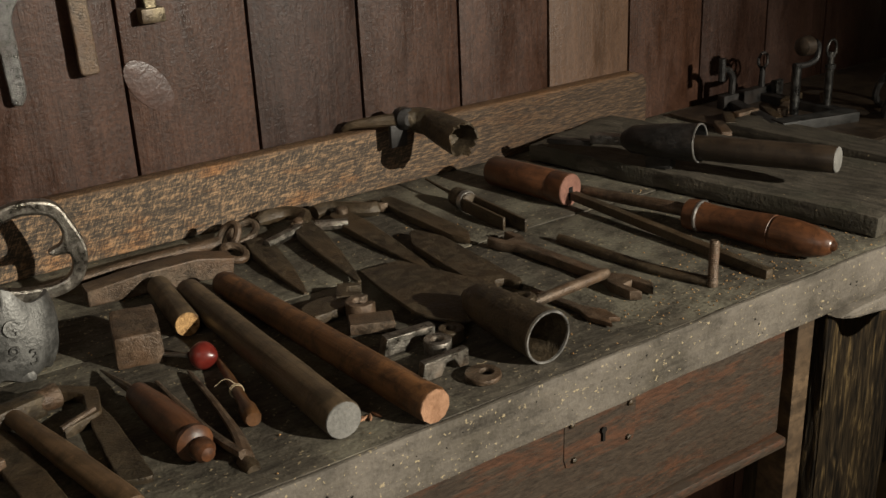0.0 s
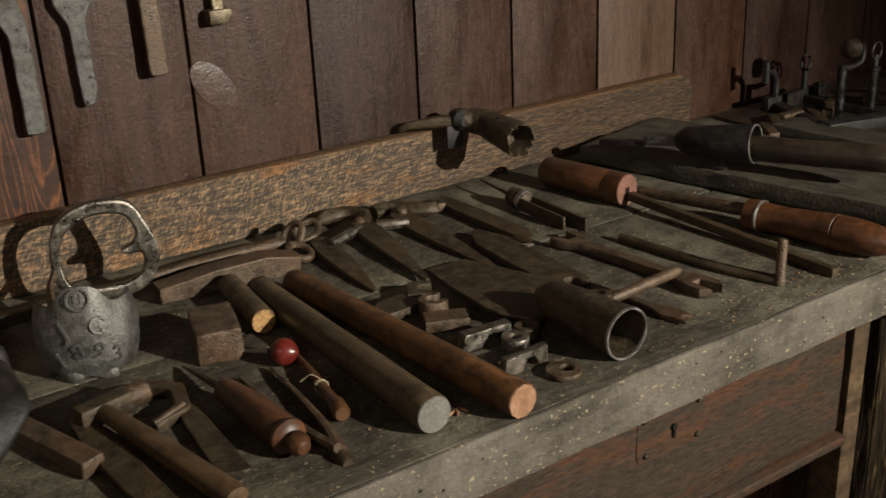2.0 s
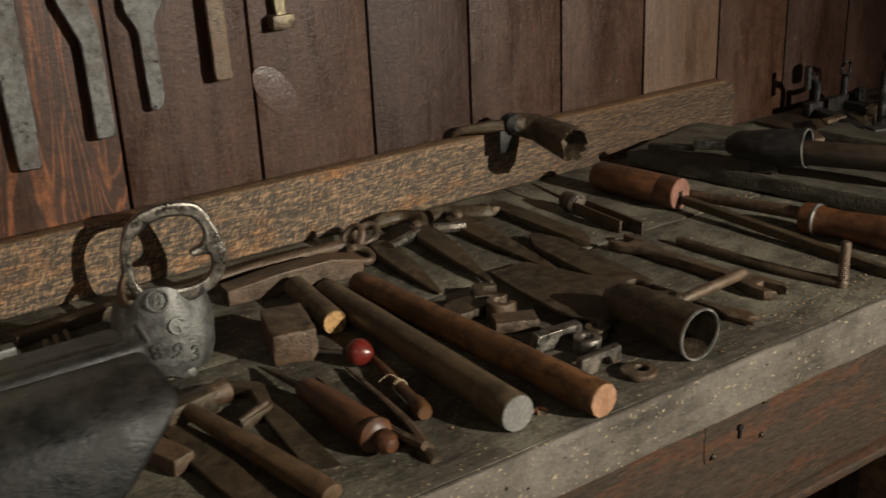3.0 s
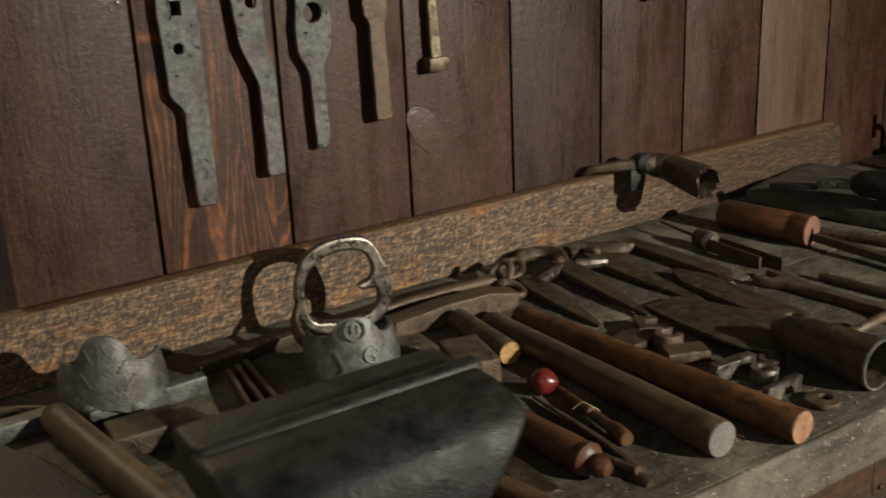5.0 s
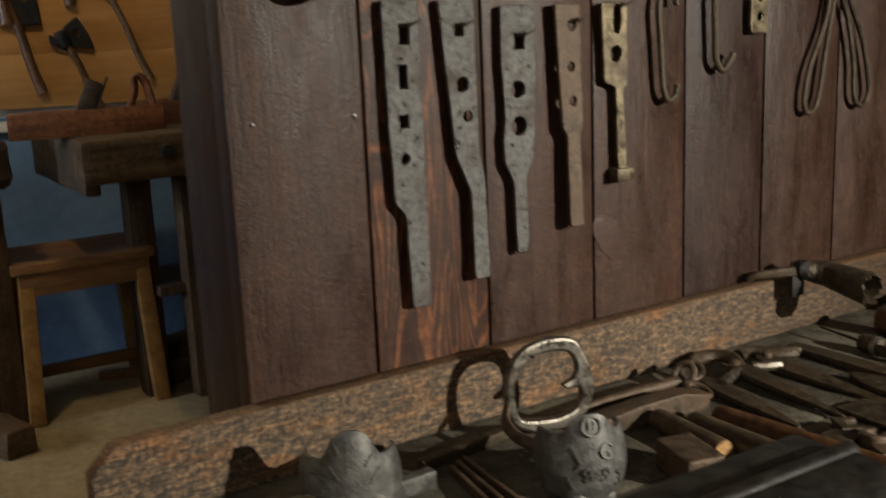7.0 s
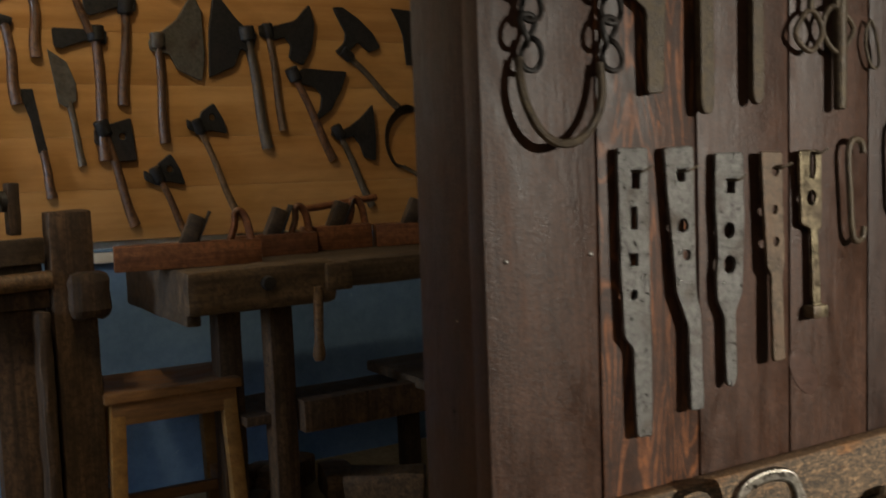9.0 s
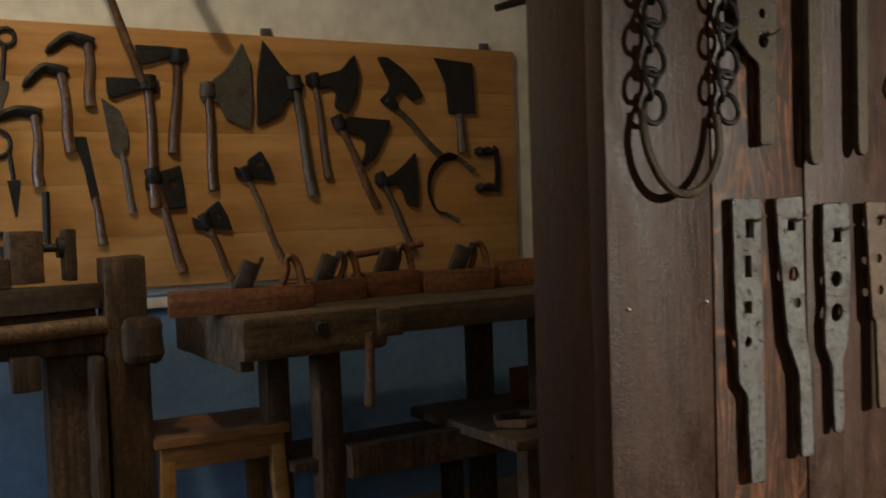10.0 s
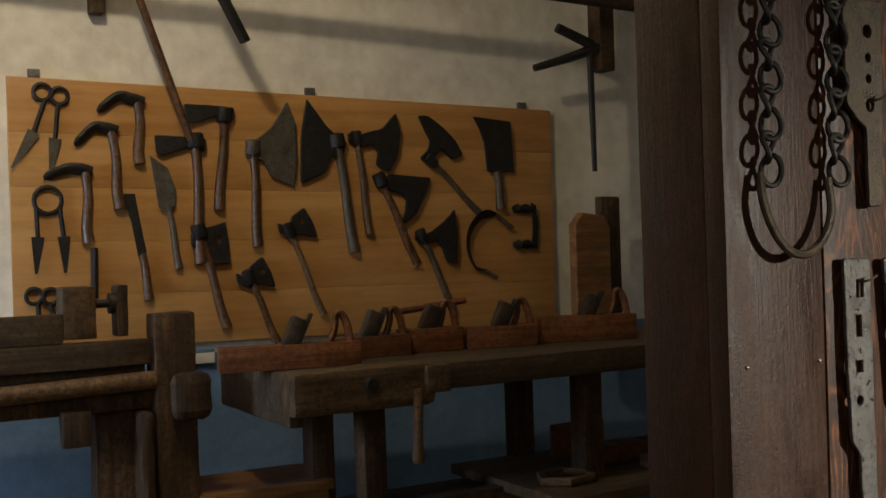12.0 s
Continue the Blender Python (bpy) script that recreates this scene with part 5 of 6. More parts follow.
strap([(0.073, 1.40), (0.128, 1.40), (0.126, 1.285), (0.122, 1.205), (0.103, 1.203), (0.102, 1.278), (0.090, 1.286), (0.076, 1.30)], [circle(0.108, 1.30, 0.006), circle(0.107, 1.325, 0.004, 10), circle(0.107, 1.345, 0.004, 10), circle(0.107, 1.37, 0.006)], "dark forged strap with a row of holes", mat_name="iron", gap=0.007)
for x, w, zb in ((0.178, 0.017, 1.184), (0.247, 0.015, 1.192)):
    strap([(x - w / 2, 1.42), (x + w / 2, 1.42), (x + w / 2, zb + 0.01), (x + w * 0.3, zb), (x - w * 0.3, zb), (x - w / 2, zb + 0.01)], [circle(x, 1.405, 0.003, 8)], "narrow dark iron bar hung on the wall", gap=0.008, thick=0.008, mat_name="iron")


def hung(name, label, category, pts, r, mat_name="iron", flat=1.0, y=0.008, steps=6):
    """A bent rod lying against the planks; pts are (x, z) along the wall."""
    t = thing(name, label, category, on_wall(0, 0, WY - y))
    part("rod", tube(bmesh.new(), smooth_path([(a, b, 0) for a, b in pts], steps), r, 9, flat=flat), mat_name, t)
    return t


def hung_ring(t, pts, r, mat_name="iron"):
    part("loop", tube(bmesh.new(), [(a, b, 0) for a, b in round_loop(pts, 4)], r, 8, True), mat_name, t)


hung("s_hook", "dark iron S-shaped hook on a nail", "hook", [(0.394, 1.142), (0.390, 1.154), (0.376, 1.155), (0.370, 1.14), (0.373, 1.10), (0.376, 1.065), (0.382, 1.050), (0.393, 1.052), (0.396, 1.064)], 0.0035, y=0.012)
hung("s_hook", "dark iron C-shaped hook on a nail", "hook", [(0.468, 1.172), (0.455, 1.172), (0.447, 1.158), (0.449, 1.10), (0.451, 1.083), (0.460, 1.074), (0.472, 1.085), (0.475, 1.09)], 0.0036, y=0.012)
t = hung("strap_tongs", "pair of iron tongs with long looped handles", "tongs", [(0.632, 1.16), (0.622, 1.115), (0.600, 1.07), (0.592, 1.04), (0.594, 1.020), (0.606, 1.019), (0.616, 1.035), (0.624, 1.08), (0.634, 1.13), (0.640, 1.17)], 0.0032, y=0.010)
part("rod", tube(bmesh.new(), smooth_path([(p[0], p[1], 0) for p in [(0.640, 1.16), (0.660, 1.12), (0.674, 1.07), (0.678, 1.03), (0.688, 1.018), (0.700, 1.022), (0.704, 1.04), (0.690, 1.09), (0.668, 1.13), (0.648, 1.17)]], 6), 0.0032, 9), "iron", t)
part("stem", tube(bmesh.new(), [(0.634, 1.15, 0), (0.638, 1.22, 0), (0.640, 1.40, 0)], 0.005, 9), "iron", t)

t = thing("iron_shears", "dark iron tool with diamond-shaped finger loops", "shears", on_wall(0, 0, WY - 0.012))
hung_ring(t, [(0.290, 1.263), (0.312, 1.287), (0.330, 1.266), (0.312, 1.246)], 0.003)
hung_ring(t, [(0.330, 1.268), (0.346, 1.292), (0.378, 1.270), (0.352, 1.246)], 0.003)
part("bar", tube(bmesh.new(), [(0.312, 1.287, 0), (0.322, 1.40, 0)], 0.004, 8), "iron", t)
part("bar", tube(bmesh.new(), [(0.352, 1.29, 0), (0.345, 1.40, 0)], 0.004, 8), "iron", t)
t = thing("round_punch", "dark round iron punch hung on the wall", "punch", on_wall(0, 0, WY - 0.012))
part("bar", lathe(bmesh.new(), [(1.187, 0.004), (1.189, 0.0065), (1.25, 0.007), (1.34, 0.007), (1.35, 0.004)], 14), "iron", t).matrix_local = pose(0.357, 0, 0)
t = thing("wire_loop", "thin iron wire loop on the wall", "wire loop", on_wall(0, 0, WY - 0.008))
hung_ring(t, [(0.402, 1.257), (0.410, 1.28), (0.420, 1.262), (0.425, 1.235), (0.412, 1.232)], 0.0018)

# bridle chain with a bent iron loop
t = thing("bit_chain", "black iron chains ending in a bent U-shaped loop", "chain")
part("loop", tube(bmesh.new(), smooth_path([(-0.044, 0.936, 1.236), (-0.046, 0.931, 1.212), (-0.040, 0.928, 1.190), (-0.029, 0.926, 1.173), (-0.012, 0.925, 1.1635), (0.009, 0.926, 1.166), (0.028, 0.928, 1.180), (0.039, 0.930, 1.202), (0.043, 0.936, 1.232)], 5), 0.0040, 9), "iron", t, "bent iron loop worn shiny")


def twisted_link(r, wire, stretch, twist, seg=20):
    turns = [2 * math.pi * i / seg for i in range(seg)]
    return tube(bmesh.new(), [(r * math.cos(a), r * stretch * math.sin(a), twist * math.sin(2 * a)) for a in turns], wire, 8, True)


for x0, x1 in ((-0.037, -0.031), (0.050, 0.053)):
    for k in range(11):
        ob = part("chain_link", twisted_link(0.0086, 0.0026, 1.55, 0.0034), "axe", t)
        ob.matrix_world = pose(x0 + (x1 - x0) * k / 10 + 0.002 * (-1) ** k, 0.931, 1.238 + 0.0205 * k, 90 + random.uniform(-8, 8), random.uniform(-12, 12), (28 if k % 2 else -52) + random.uniform(-8, 8))

# ---- tool board on the far wall ----
BY = FY - 0.024
pine = thing("tool_board", "varnished pine board hung with axes and shears", "tool board", pose(0, 0, 0))
for k in range(5):
    z0 = 0.893 + 0.172 * k
    bm = board(-0.273, 1.785, BY, FY - 0.002, z0, z0 + 0.1715, 0.001, 0.3, 0.0, k)
    for v in bm.verts:
        v.co.z -= (v.co.x + 0.273) * 0.0165
    part("plank", bm, "pine", pine)
for x, z in ((-0.191, 1.762), (0.744, 1.746), (1.656, 1.730)):
    part("clip", box(bmesh.new(), x - 0.018, x + 0.018, BY + 0.006, FY - 0.001, z - 0.016, z + 0.018, 0.002), "grey_iron", pine, "small metal clip")


def haft(t, p, q, r, mat_name, bend=0.0):
    n = Vector((q[0] - p[0], q[1] - p[1], 0))
    side = Vector((-n.y, n.x, 0)).normalized() * bend
    pts = [Vector((p[0], p[1], 0)), Vector((p[0], p[1], 0)) + n * 0.35 + side, Vector((p[0], p[1], 0)) + n * 0.75 - side * 0.6, Vector((q[0], q[1], 0))]
    path = smooth_path(pts, 5)
    rs = [r * (0.85 + 0.3 * (i / 15) ** 2) for i in range(len(path))]
    bm = tube(bmesh.new(), path, rs, 10, flat=0.8)
    return part("handle", bm, mat_name, t)


def axe(p, q, head, label, r=0.014, haft_mat="brown_handle", head_mat="axe", bend=0.004, hole=None):
    """An axe on the board: p the eye, q the butt of the handle (x, z); head the outline of its iron from the eye."""
    t = thing("axe", label, "axe", on_wall(0, 0, BY - 0.014), "axes on the board")
    haft(t, p, q, r, haft_mat, bend)
    out = worn([(p[0] + a, p[1] + b) for a, b in head], 0.008, 0.0012, p[0] * 40)
    holes = [circle(p[0] + hole[0], p[1] + hole[1], 0.011, 10)] if hole else ()
    part_mesh("head", plate(out, holes, 0.012, 0.003, 0.002), head_mat, t)
    d = (Vector((q[0], q[1])) - Vector((p[0], p[1]))).normalized()
    part("eye", rough(lathe(bmesh.new(), [(-0.026, r * 1.15), (-0.022, r * 1.5), (0.020, r * 1.5), (0.026, r * 1.2)], 14), 0.0015, 60, p[0] * 9), head_mat, t, "forged eye socket").matrix_local = along((p[0], p[1], 0.003), (p[0] + d.x, p[1] + d.y, 0.003))
    return t


HATCHET = [(0.0, 0.012), (-0.137, 0.016), (-0.132, -0.044), (-0.115, -0.052), (-0.030, -0.024), (0.034, -0.036), (0.038, 0.008)]
SQUARE = [(0.0, 0.006), (0.092, 0.032), (0.105, -0.112), (0.036, -0.112), (-0.006, -0.058), (-0.03, -0.052), (-0.028, -0.004)]
BROAD = [(0.006, 0.022), (0.07, 0.072), (0.130, 0.164), (0.157, 0.096), (0.160, -0.052), (0.146, -0.137), (0.062, -0.098), (0.038, -0.046), (-0.026, -0.036), (-0.030, 0.0)]
GOOSEWING = [(0.008, 0.010), (-0.036, 0.050), (-0.112, 0.148), (-0.136, 0.018), (-0.144, -0.154), (-0.050, -0.114), (-0.022, -0.050), (0.018, -0.080), (0.038, -0.002)]
BEARDED = [(0.0, 0.010), (-0.032, 0.020), (-0.031, -0.020), (0.022, -0.034), (0.064, -0.022), (0.086, -0.050), (0.075, -0.096), (0.130, -0.122), (0.168, -0.058), (0.182, 0.026), (0.164, 0.098), (0.106, 0.038)]
HOOKED = [(0.0, 0.006), (-0.026, 0.018), (-0.025, -0.014), (0.042, -0.040), (0.084, -0.048), (0.106, -0.076), (0.100, -0.118), (0.070, -0.178), (0.145, -0.128), (0.188, -0.055), (0.213, 0.010), (0.114, 0.016), (0.044, 0.022)]
CURVED = [(0.0, 0.0), (-0.024, -0.011), (-0.047, 0.010), (-0.010, 0.043), (-0.002, 0.075), (-0.052, 0.168), (-0.010, 0.171), (0.062, 0.124), (0.110, 0.078), (0.139, 0.026), (0.094, 0.006), (0.046, 0.046)]
DEEP = [(0.0, 0.0), (-0.024, 0.018), (-0.030, -0.014), (0.022, -0.030), (0.060, -0.016), (0.088, -0.050), (0.102, -0.096), (0.152, -0.112), (0.156, -0.008), (0.147, 0.100), (0.100, 0.054), (0.050, 0.020)]
SMALL = [(0.0, 0.006), (-0.042, 0.028), (-0.038, -0.006), (0.008, -0.028), (0.036, -0.014), (0.104, -0.028), (0.090, 0.024), (0.058, 0.080), (0.010, 0.048)]
axe((0.311, 1.562), (0.317, 1.150), HATCHET, "hatchet with a dark slim head and brown handle", 0.019)
axe((0.315, 1.257), (0.402, 0.930), SQUARE, "hatchet with a square dark head", 0.017, hole=(0.062, -0.030))
axe((0.413, 1.652), (0.387, 1.330), [(x, z + 0.018) for x, z in HATCHET], "long-necked dark hatchet with a brown handle", 0.017)
axe((0.513, 1.544), (0.520, 1.202), BROAD, "broad axe with a big grey leaf-shaped blade", 0.017, head_mat="blade")
axe((0.829, 1.573), (0.887, 1.172), GOOSEWING, "broad axe with a big black blade and worn handle", 0.019, "dark_handle")
axe((0.908, 1.585), (0.950, 1.234), BEARDED, "bearded axe with a light handle", 0.013, "light_handle")
axe((0.999, 1.433), (1.144, 1.122), HOOKED, "bearded axe with a deep black head", 0.016, "brown_handle")
axe((1.216, 1.506), (1.425, 1.308), CURVED, "axe with a long curved black edge", 0.013, "dark_handle")
axe((1.166, 1.223), (1.296, 0.943), DEEP, "bearded axe with a straight brown handle", 0.014, "dark_handle")
axe((0.637, 1.255), (0.760, 0.952), SMALL, "small notched hatchet with a light handle", 0.013, "light_handle", hole=(0.050, 0.030))
axe((0.485, 1.098), (0.584, 0.866), [(0.97 * x - 0.006, z - 0.012) for x, z in SMALL], "small notched hatchet with a dark handle", 0.014, hole=(0.044, 0.016))


def adze(p, q, tip, label, drop=0.03):
    t = thing("adze", label, "adze", on_wall(0, 0, BY - 0.014), "adzes on the board")
    haft(t, p, q, 0.0185, "brown_handle", 0.006)
    path = smooth_path([(p[0] + 0.02, p[1] - 0.005, 0), (p[0] - 0.02, p[1] + 0.004, 0), ((p[0] + tip[0]) / 2, (p[1] + tip[1]) / 2 + drop, 0), (tip[0], tip[1], 0)], 5)
    part("head", tube(bmesh.new(), path, [0.024 - 0.0006 * abs(i - 4) for i in range(len(path) - 1)] + [0.008], 10, flat=0.6), "axe", t)


adze((0.123, 1.690), (0.125, 1.484), (-0.005, 1.650), "hooked adze with a brown handle")
adze((0.035, 1.593), (0.057, 1.337), (-0.079, 1.540), "bent adze with a long brown handle")
adze((-0.050, 1.460), (-0.045, 1.228), (-0.176, 1.435), "adze with a short light handle", 0.015)


def blade_tool(name, label, category, out, p, q, r, haft_mat="dark_handle", head_mat="axe"):
    t = thing(name, label, category, on_wall(0, 0, BY - 0.012))
    part_mesh("blade", plate(out, (), 0.008, 0.002), head_mat, t)
    haft(t, p, q, r, haft_mat, 0.002)


blade_tool("slick_chisel", "broad grey chisel with a dark handle", "chisel", [(0.158, 1.51), (0.215, 1.47), (0.240, 1.40), (0.238, 1.345), (0.205, 1.325), (0.182, 1.34)], (0.215, 1.345), (0.245, 1.136), 0.013, head_mat="blade")
blade_tool("socket_chisel", "long iron socket chisel with a brown handle", "chisel", [(0.070, 1.385), (0.105, 1.385), (0.120, 1.29), (0.138, 1.19), (0.110, 1.18), (0.092, 1.29), (0.07, 1.36)], (0.124, 1.19), (0.143, 1.037), 0.016, "brown_handle")
blade_tool("cleaver", "black square cleaver hung by its blade", "cleaver", [(1.408, 1.680), (1.58, 1.665), (1.590, 1.468), (1.466, 1.468), (1.455, 1.58), (1.435, 1.63)], (1.514, 1.47), (1.527, 1.322), 0.018)
t = thing("sickle", "curved black sickle blade", "sickle", on_wall(0, 0, BY - 0.012))
part("blade", tube(bmesh.new(), smooth_path([(1.505, 1.300, 0), (1.44, 1.295, 0), (1.385, 1.245, 0), (1.372, 1.17, 0), (1.40, 1.10, 0), (1.44, 1.085, 0)], 5), [0.008, 0.014, 0.02, 0.026, 0.03, 0.032, 0.034, 0.036, 0.036, 0.036, 0.036, 0.036, 0.034, 0.032, 0.03, 0.028, 0.026, 0.024, 0.022, 0.02, 0.016, 0.014, 0.012, 0.01, 0.008, 0.006], 8, flat=0.16), "axe", t)
haft(t, (1.505, 1.300), (1.575, 1.245), 0.011, "dark_handle")
haft(t, (1.44, 1.085), (1.498, 1.053), 0.009, "dark_handle")
t = thing("drawknife", "small black drawknife with turned grips", "drawknife", on_wall(0, 0, BY - 0.012))
part_mesh("blade", plate([(1.668, 1.345), (1.690, 1.335), (1.700, 1.25), (1.692, 1.16), (1.665, 1.165), (1.675, 1.25)], (), 0.006, 0.001), "axe", t)
for z in (1.322, 1.180):
    part("grip", lathe(bmesh.new(), [(0, 0.012), (0.02, 0.02), (0.035, 0.012), (0.06, 0.02), (0.09, 0.01)], 12), "axe", t).matrix_local = pose(1.585, z, 0, 0, 0, -90)


def sheep_shears(rings, blades, label):
    t = thing("hand_shears", label, "shears", on_wall(0, 0, BY - 0.010), "shears on the board")
    for (cx, cz), r in rings:
        part("bow", tube(bmesh.new(), [(cx + r * math.cos(a), cz + r * math.sin(a), 0) for a in [i * math.pi / 8 for i in range(16)]], 0.007, 8, True), "axe", t)
    for a, b, c in blades:
        part("arm", tube(bmesh.new(), [(*a, 0), (*b, 0)], 0.0075, 8), "axe", t)
        d = (Vector(c) - Vector(b)).normalized()
        s = Vector((-d.y, d.x))
        out = [tuple(Vector(b) + s * 0.02), tuple(Vector(b) - s * 0.02), tuple(Vector(c) - s * 0.004), tuple(Vector(c) + s * 0.003)]
        part_mesh("blade", plate(out, (), 0.005, 0.001), "blade" if len(rings) == 2 else "axe", t)


sheep_shears([((-0.172, 1.705), 0.026), ((-0.120, 1.695), 0.026)], [((-0.165, 1.68), (-0.20, 1.58), (-0.268, 1.465)), ((-0.125, 1.675), (-0.137, 1.56), (-0.155, 1.44))], "large iron sheep shears with two bows")
sheep_shears([((-0.165, 1.365), 0.042)], [((-0.200, 1.34), (-0.198, 1.25), (-0.206, 1.135)), ((-0.130, 1.34), (-0.120, 1.25), (-0.118, 1.135))], "black spring shears with a round bow")
sheep_shears([((-0.215, 1.065), 0.024), ((-0.165, 1.062), 0.024)], [((-0.205, 1.045), (-0.200, 0.98), (-0.198, 0.92)), ((-0.170, 1.045), (-0.150, 0.98), (-0.145, 0.92))], "small iron shears with two bows")
t = thing("iron_punch", "short dark iron bar hung on the board", "punch", on_wall(0, 0, BY - 0.012))
part("bar", tube(bmesh.new(), [(-0.028, 1.212, 0), (-0.032, 1.05, 0)], 0.012, 8), "axe", t)

# beam and things hanging in front of the far wall
simple("hanging_pole", tube(bmesh.new(), [(-3.1, 3.5, 2.235), (-0.2, 3.5, 2.160), (1.2, 3.5, 2.122), (3.5, 3.5, 2.06)], 0.026, 10), "oldpost", "dark round wooden pole carrying hung tools", "pole", kind="structure")
t = thing("leaning_rod", "thin reddish rod hanging before the board", "rod")
part("rod", tube(bmesh.new(), [(0.052, 3.68, 2.185), (0.285, 3.74, 1.560)], 0.0130, 8), "brown_handle", t)
t = thing("hanging_bar", "black square iron bar hanging from the beam", "bar")
part("bar", box(bmesh.new(), -0.016, 0.016, 0, 0.30, -0.012, 0.012, 0.003), "axe", t).matrix_world = along((0.262, 3.50, 2.112), (0.436, 3.55, 1.823))
t = thing("wooden_peg", "short wooden peg in the plastered wall", "peg")
part("peg", box(bmesh.new(), -0.02, 0.026, 3.76, FY - 0.001, 1.965, 2.06, 0.006), "oldpost", t)
t = thing("hanging_flail", "black iron yoke hanging beside a post", "yoke")
part("post", board(1.90, 1.97, 3.60, 3.68, 1.86, 2.3, 0.004, 0.1, 0.001), "oldpost", t)
part("wall_arm", board(1.905, 1.965, 3.681, FY - 0.001, 2.22, 2.29, 0.004, 0.1, 0.001), "oldpost", t)
part("arm", tube(bmesh.new(), [(1.62, 3.66, 1.86), (1.77, 3.64, 1.905), (1.90, 3.62, 1.95)], [0.014, 0.018, 0.022], 8), "axe", t)
part("arm", tube(bmesh.new(), [(1.72, 3.64, 2.02), (1.87, 3.62, 1.96)], [0.02, 0.022], 8), "axe", t)
part("rod", tube(bmesh.new(), [(1.86, 3.62, 1.96), (1.875, 3.63, 1.46)], [0.014, 0.010], 8), "axe", t)

# ---- far planing bench ----
pb = thing("planing_bench", "old grey-brown joiner's bench with side vise", "workbench")
part("top", board(0.305, 2.3, 2.905, 3.55, 0.772, 0.848, 0.008, 0.06, 0.002, 3.0), "oldbench", pb, "thick worn bench top")
part("front_block", board(0.272, 0.70, 2.86, 2.965, 0.742, 0.862, 0.022, 0.04, 0.003, 5.0), "oldbench", pb, "heavy front vise block")
part("tail_block", board(0.300, 0.345, 2.97, 3.56, 0.70, 0.846, 0.012, 0.05, 0.004, 6.0), "oldbench", pb)
part("vise_jaw", board(0.66, 0.74, 2.845, 2.90, 0.775, 0.852, 0.010, 0.03, 0.003, 7.0), "oldbench", pb)
part("vise_handle", lathe(bmesh.new(), [(0, 0.012), (0.02, 0.014), (0.15, 0.013), (0.19, 0.018), (0.205, 0.014)], 12), "light_handle", pb, "hanging wooden vise handle").matrix_world = along((0.638, 2.86, 0.79), (0.632, 2.86, 0.575))
for x, y in ((0.50, 3.30), (0.63, 3.20), (1.35, 3.05), (1.35, 3.45)):
    part("leg", board(x, x + 0.075, y, y + 0.08, 0.0, 0.771, 0.006, 0.08, 0.002, x * 7), "oldpost", pb)
part("stretcher", board(0.71, 2.2, 3.16, 3.22, 0.30, 0.40, 0.004, 0.1, 0.002), "oldpost", pb)
part("lower_shelf", board(0.55, 2.2, 3.23, 3.52, 0.33, 0.36, 0.003, 0.1, 0.002), "oldpost", pb)
part("screw_head", lathe(bmesh.new(), [(0, 0.012), (0.01, 0.02), (0.03, 0.018)], 12), "axe", pb).matrix_world = along((0.49, 2.865, 0.815), (0.49, 2.80, 0.815))
ob = part_mesh("carved_mark", text_mesh("IW", 0.036, 0.0006), "oldpost", pb, "carved initials")
ob.matrix_world = on_wall(0.375, 0.803, 2.8595)


def hand_plane(x, y, z, turn, n, h, label, grip=True, w=0.06):
    t = thing("hand_plane", label, "hand plane", pose(x, y, z, 0, 0, turn), "planes on the bench")
    part("stock", rough(box(bmesh.new(), -w / 2, w / 2, 0, n, 0, h, 0.004, 1), 0.0012, 30, x * 9), "plane", t)
    iron_m = pose(0, n * 0.46, h * 0.7, 24, 0, 0)
    part("iron", box(bmesh.new(), -0.024, 0.024, -0.004, 0.0, -0.01, 0.115, 0.001), "axe", t, "black plane iron").matrix_local = iron_m
    part("wedge", box(bmesh.new(), -0.023, 0.023, 0.001, 0.046, -0.01, 0.092, 0.008), "black_handle", t, "dark wooden wedge").matrix_local = iron_m
    if grip:
        path = smooth_path([(0, n * 0.06, h - 0.004), (0, n * 0.06 + 0.010, h + 0.050), (0, n * 0.06 + 0.026, h + 0.078), (0, n * 0.06 + 0.042, h + 0.072), (0, n * 0.06 + 0.044, h + 0.040), (0, n * 0.06 + 0.060, h - 0.004)], 4)
        part("grip", tube(bmesh.new(), path, 0.0125, 9, flat=0.8), "plane", t, "closed curved wooden grip")
    return t


hand_plane(0.555, 3.06, 0.849, 78, 0.40, 0.070, "long red-brown wooden plane with a grip")
hand_plane(0.79, 3.20, 0.849, 84, 0.26, 0.065, "short red-brown wooden hand plane")
hand_plane(0.99, 3.22, 0.849, 80, 0.22, 0.075, "dark red-brown wooden plane")
hand_plane(1.24, 3.16, 0.849, 76, 0.24, 0.070, "red-brown wooden plane with a curved grip")
hand_plane(1.62, 3.12, 0.849, 72, 0.34, 0.085, "large orange-brown wooden plane", w=0.08)
t = thing("plane_fence", "thin wooden rod across the planes", "rod")
part("rod", tube(bmesh.new(), [(0.80, 3.30, 0.975), (1.06, 3.30, 1.0)], 0.011, 8), "plane", t)
t = thing("standing_block", "tall plain board leaning behind the planes", "board")
part_mesh("board", plate([(0, 0), (0.165, 0), (0.170, 0.38), (0.142, 0.432), (0.040, 0.445), (0.0, 0.40)], (), 0.045, 0.005), "seat", t, "brown board with clipped corners").matrix_world = on_wall(1.715, 0.85, 3.60)
part("board", board(1.89, 1.99, 3.62, 3.66, 0.85, 1.36, 0.010, 0.08, 0.002), "oldpost", t)
t = thing("paper_block", "white strip with a blue edge on the wall", "paper")
part("paper", box(bmesh.new(), 0.15, 0.36, 3.795, FY - 0.005, 0.812, 0.848, 0.001), "plaster", t)
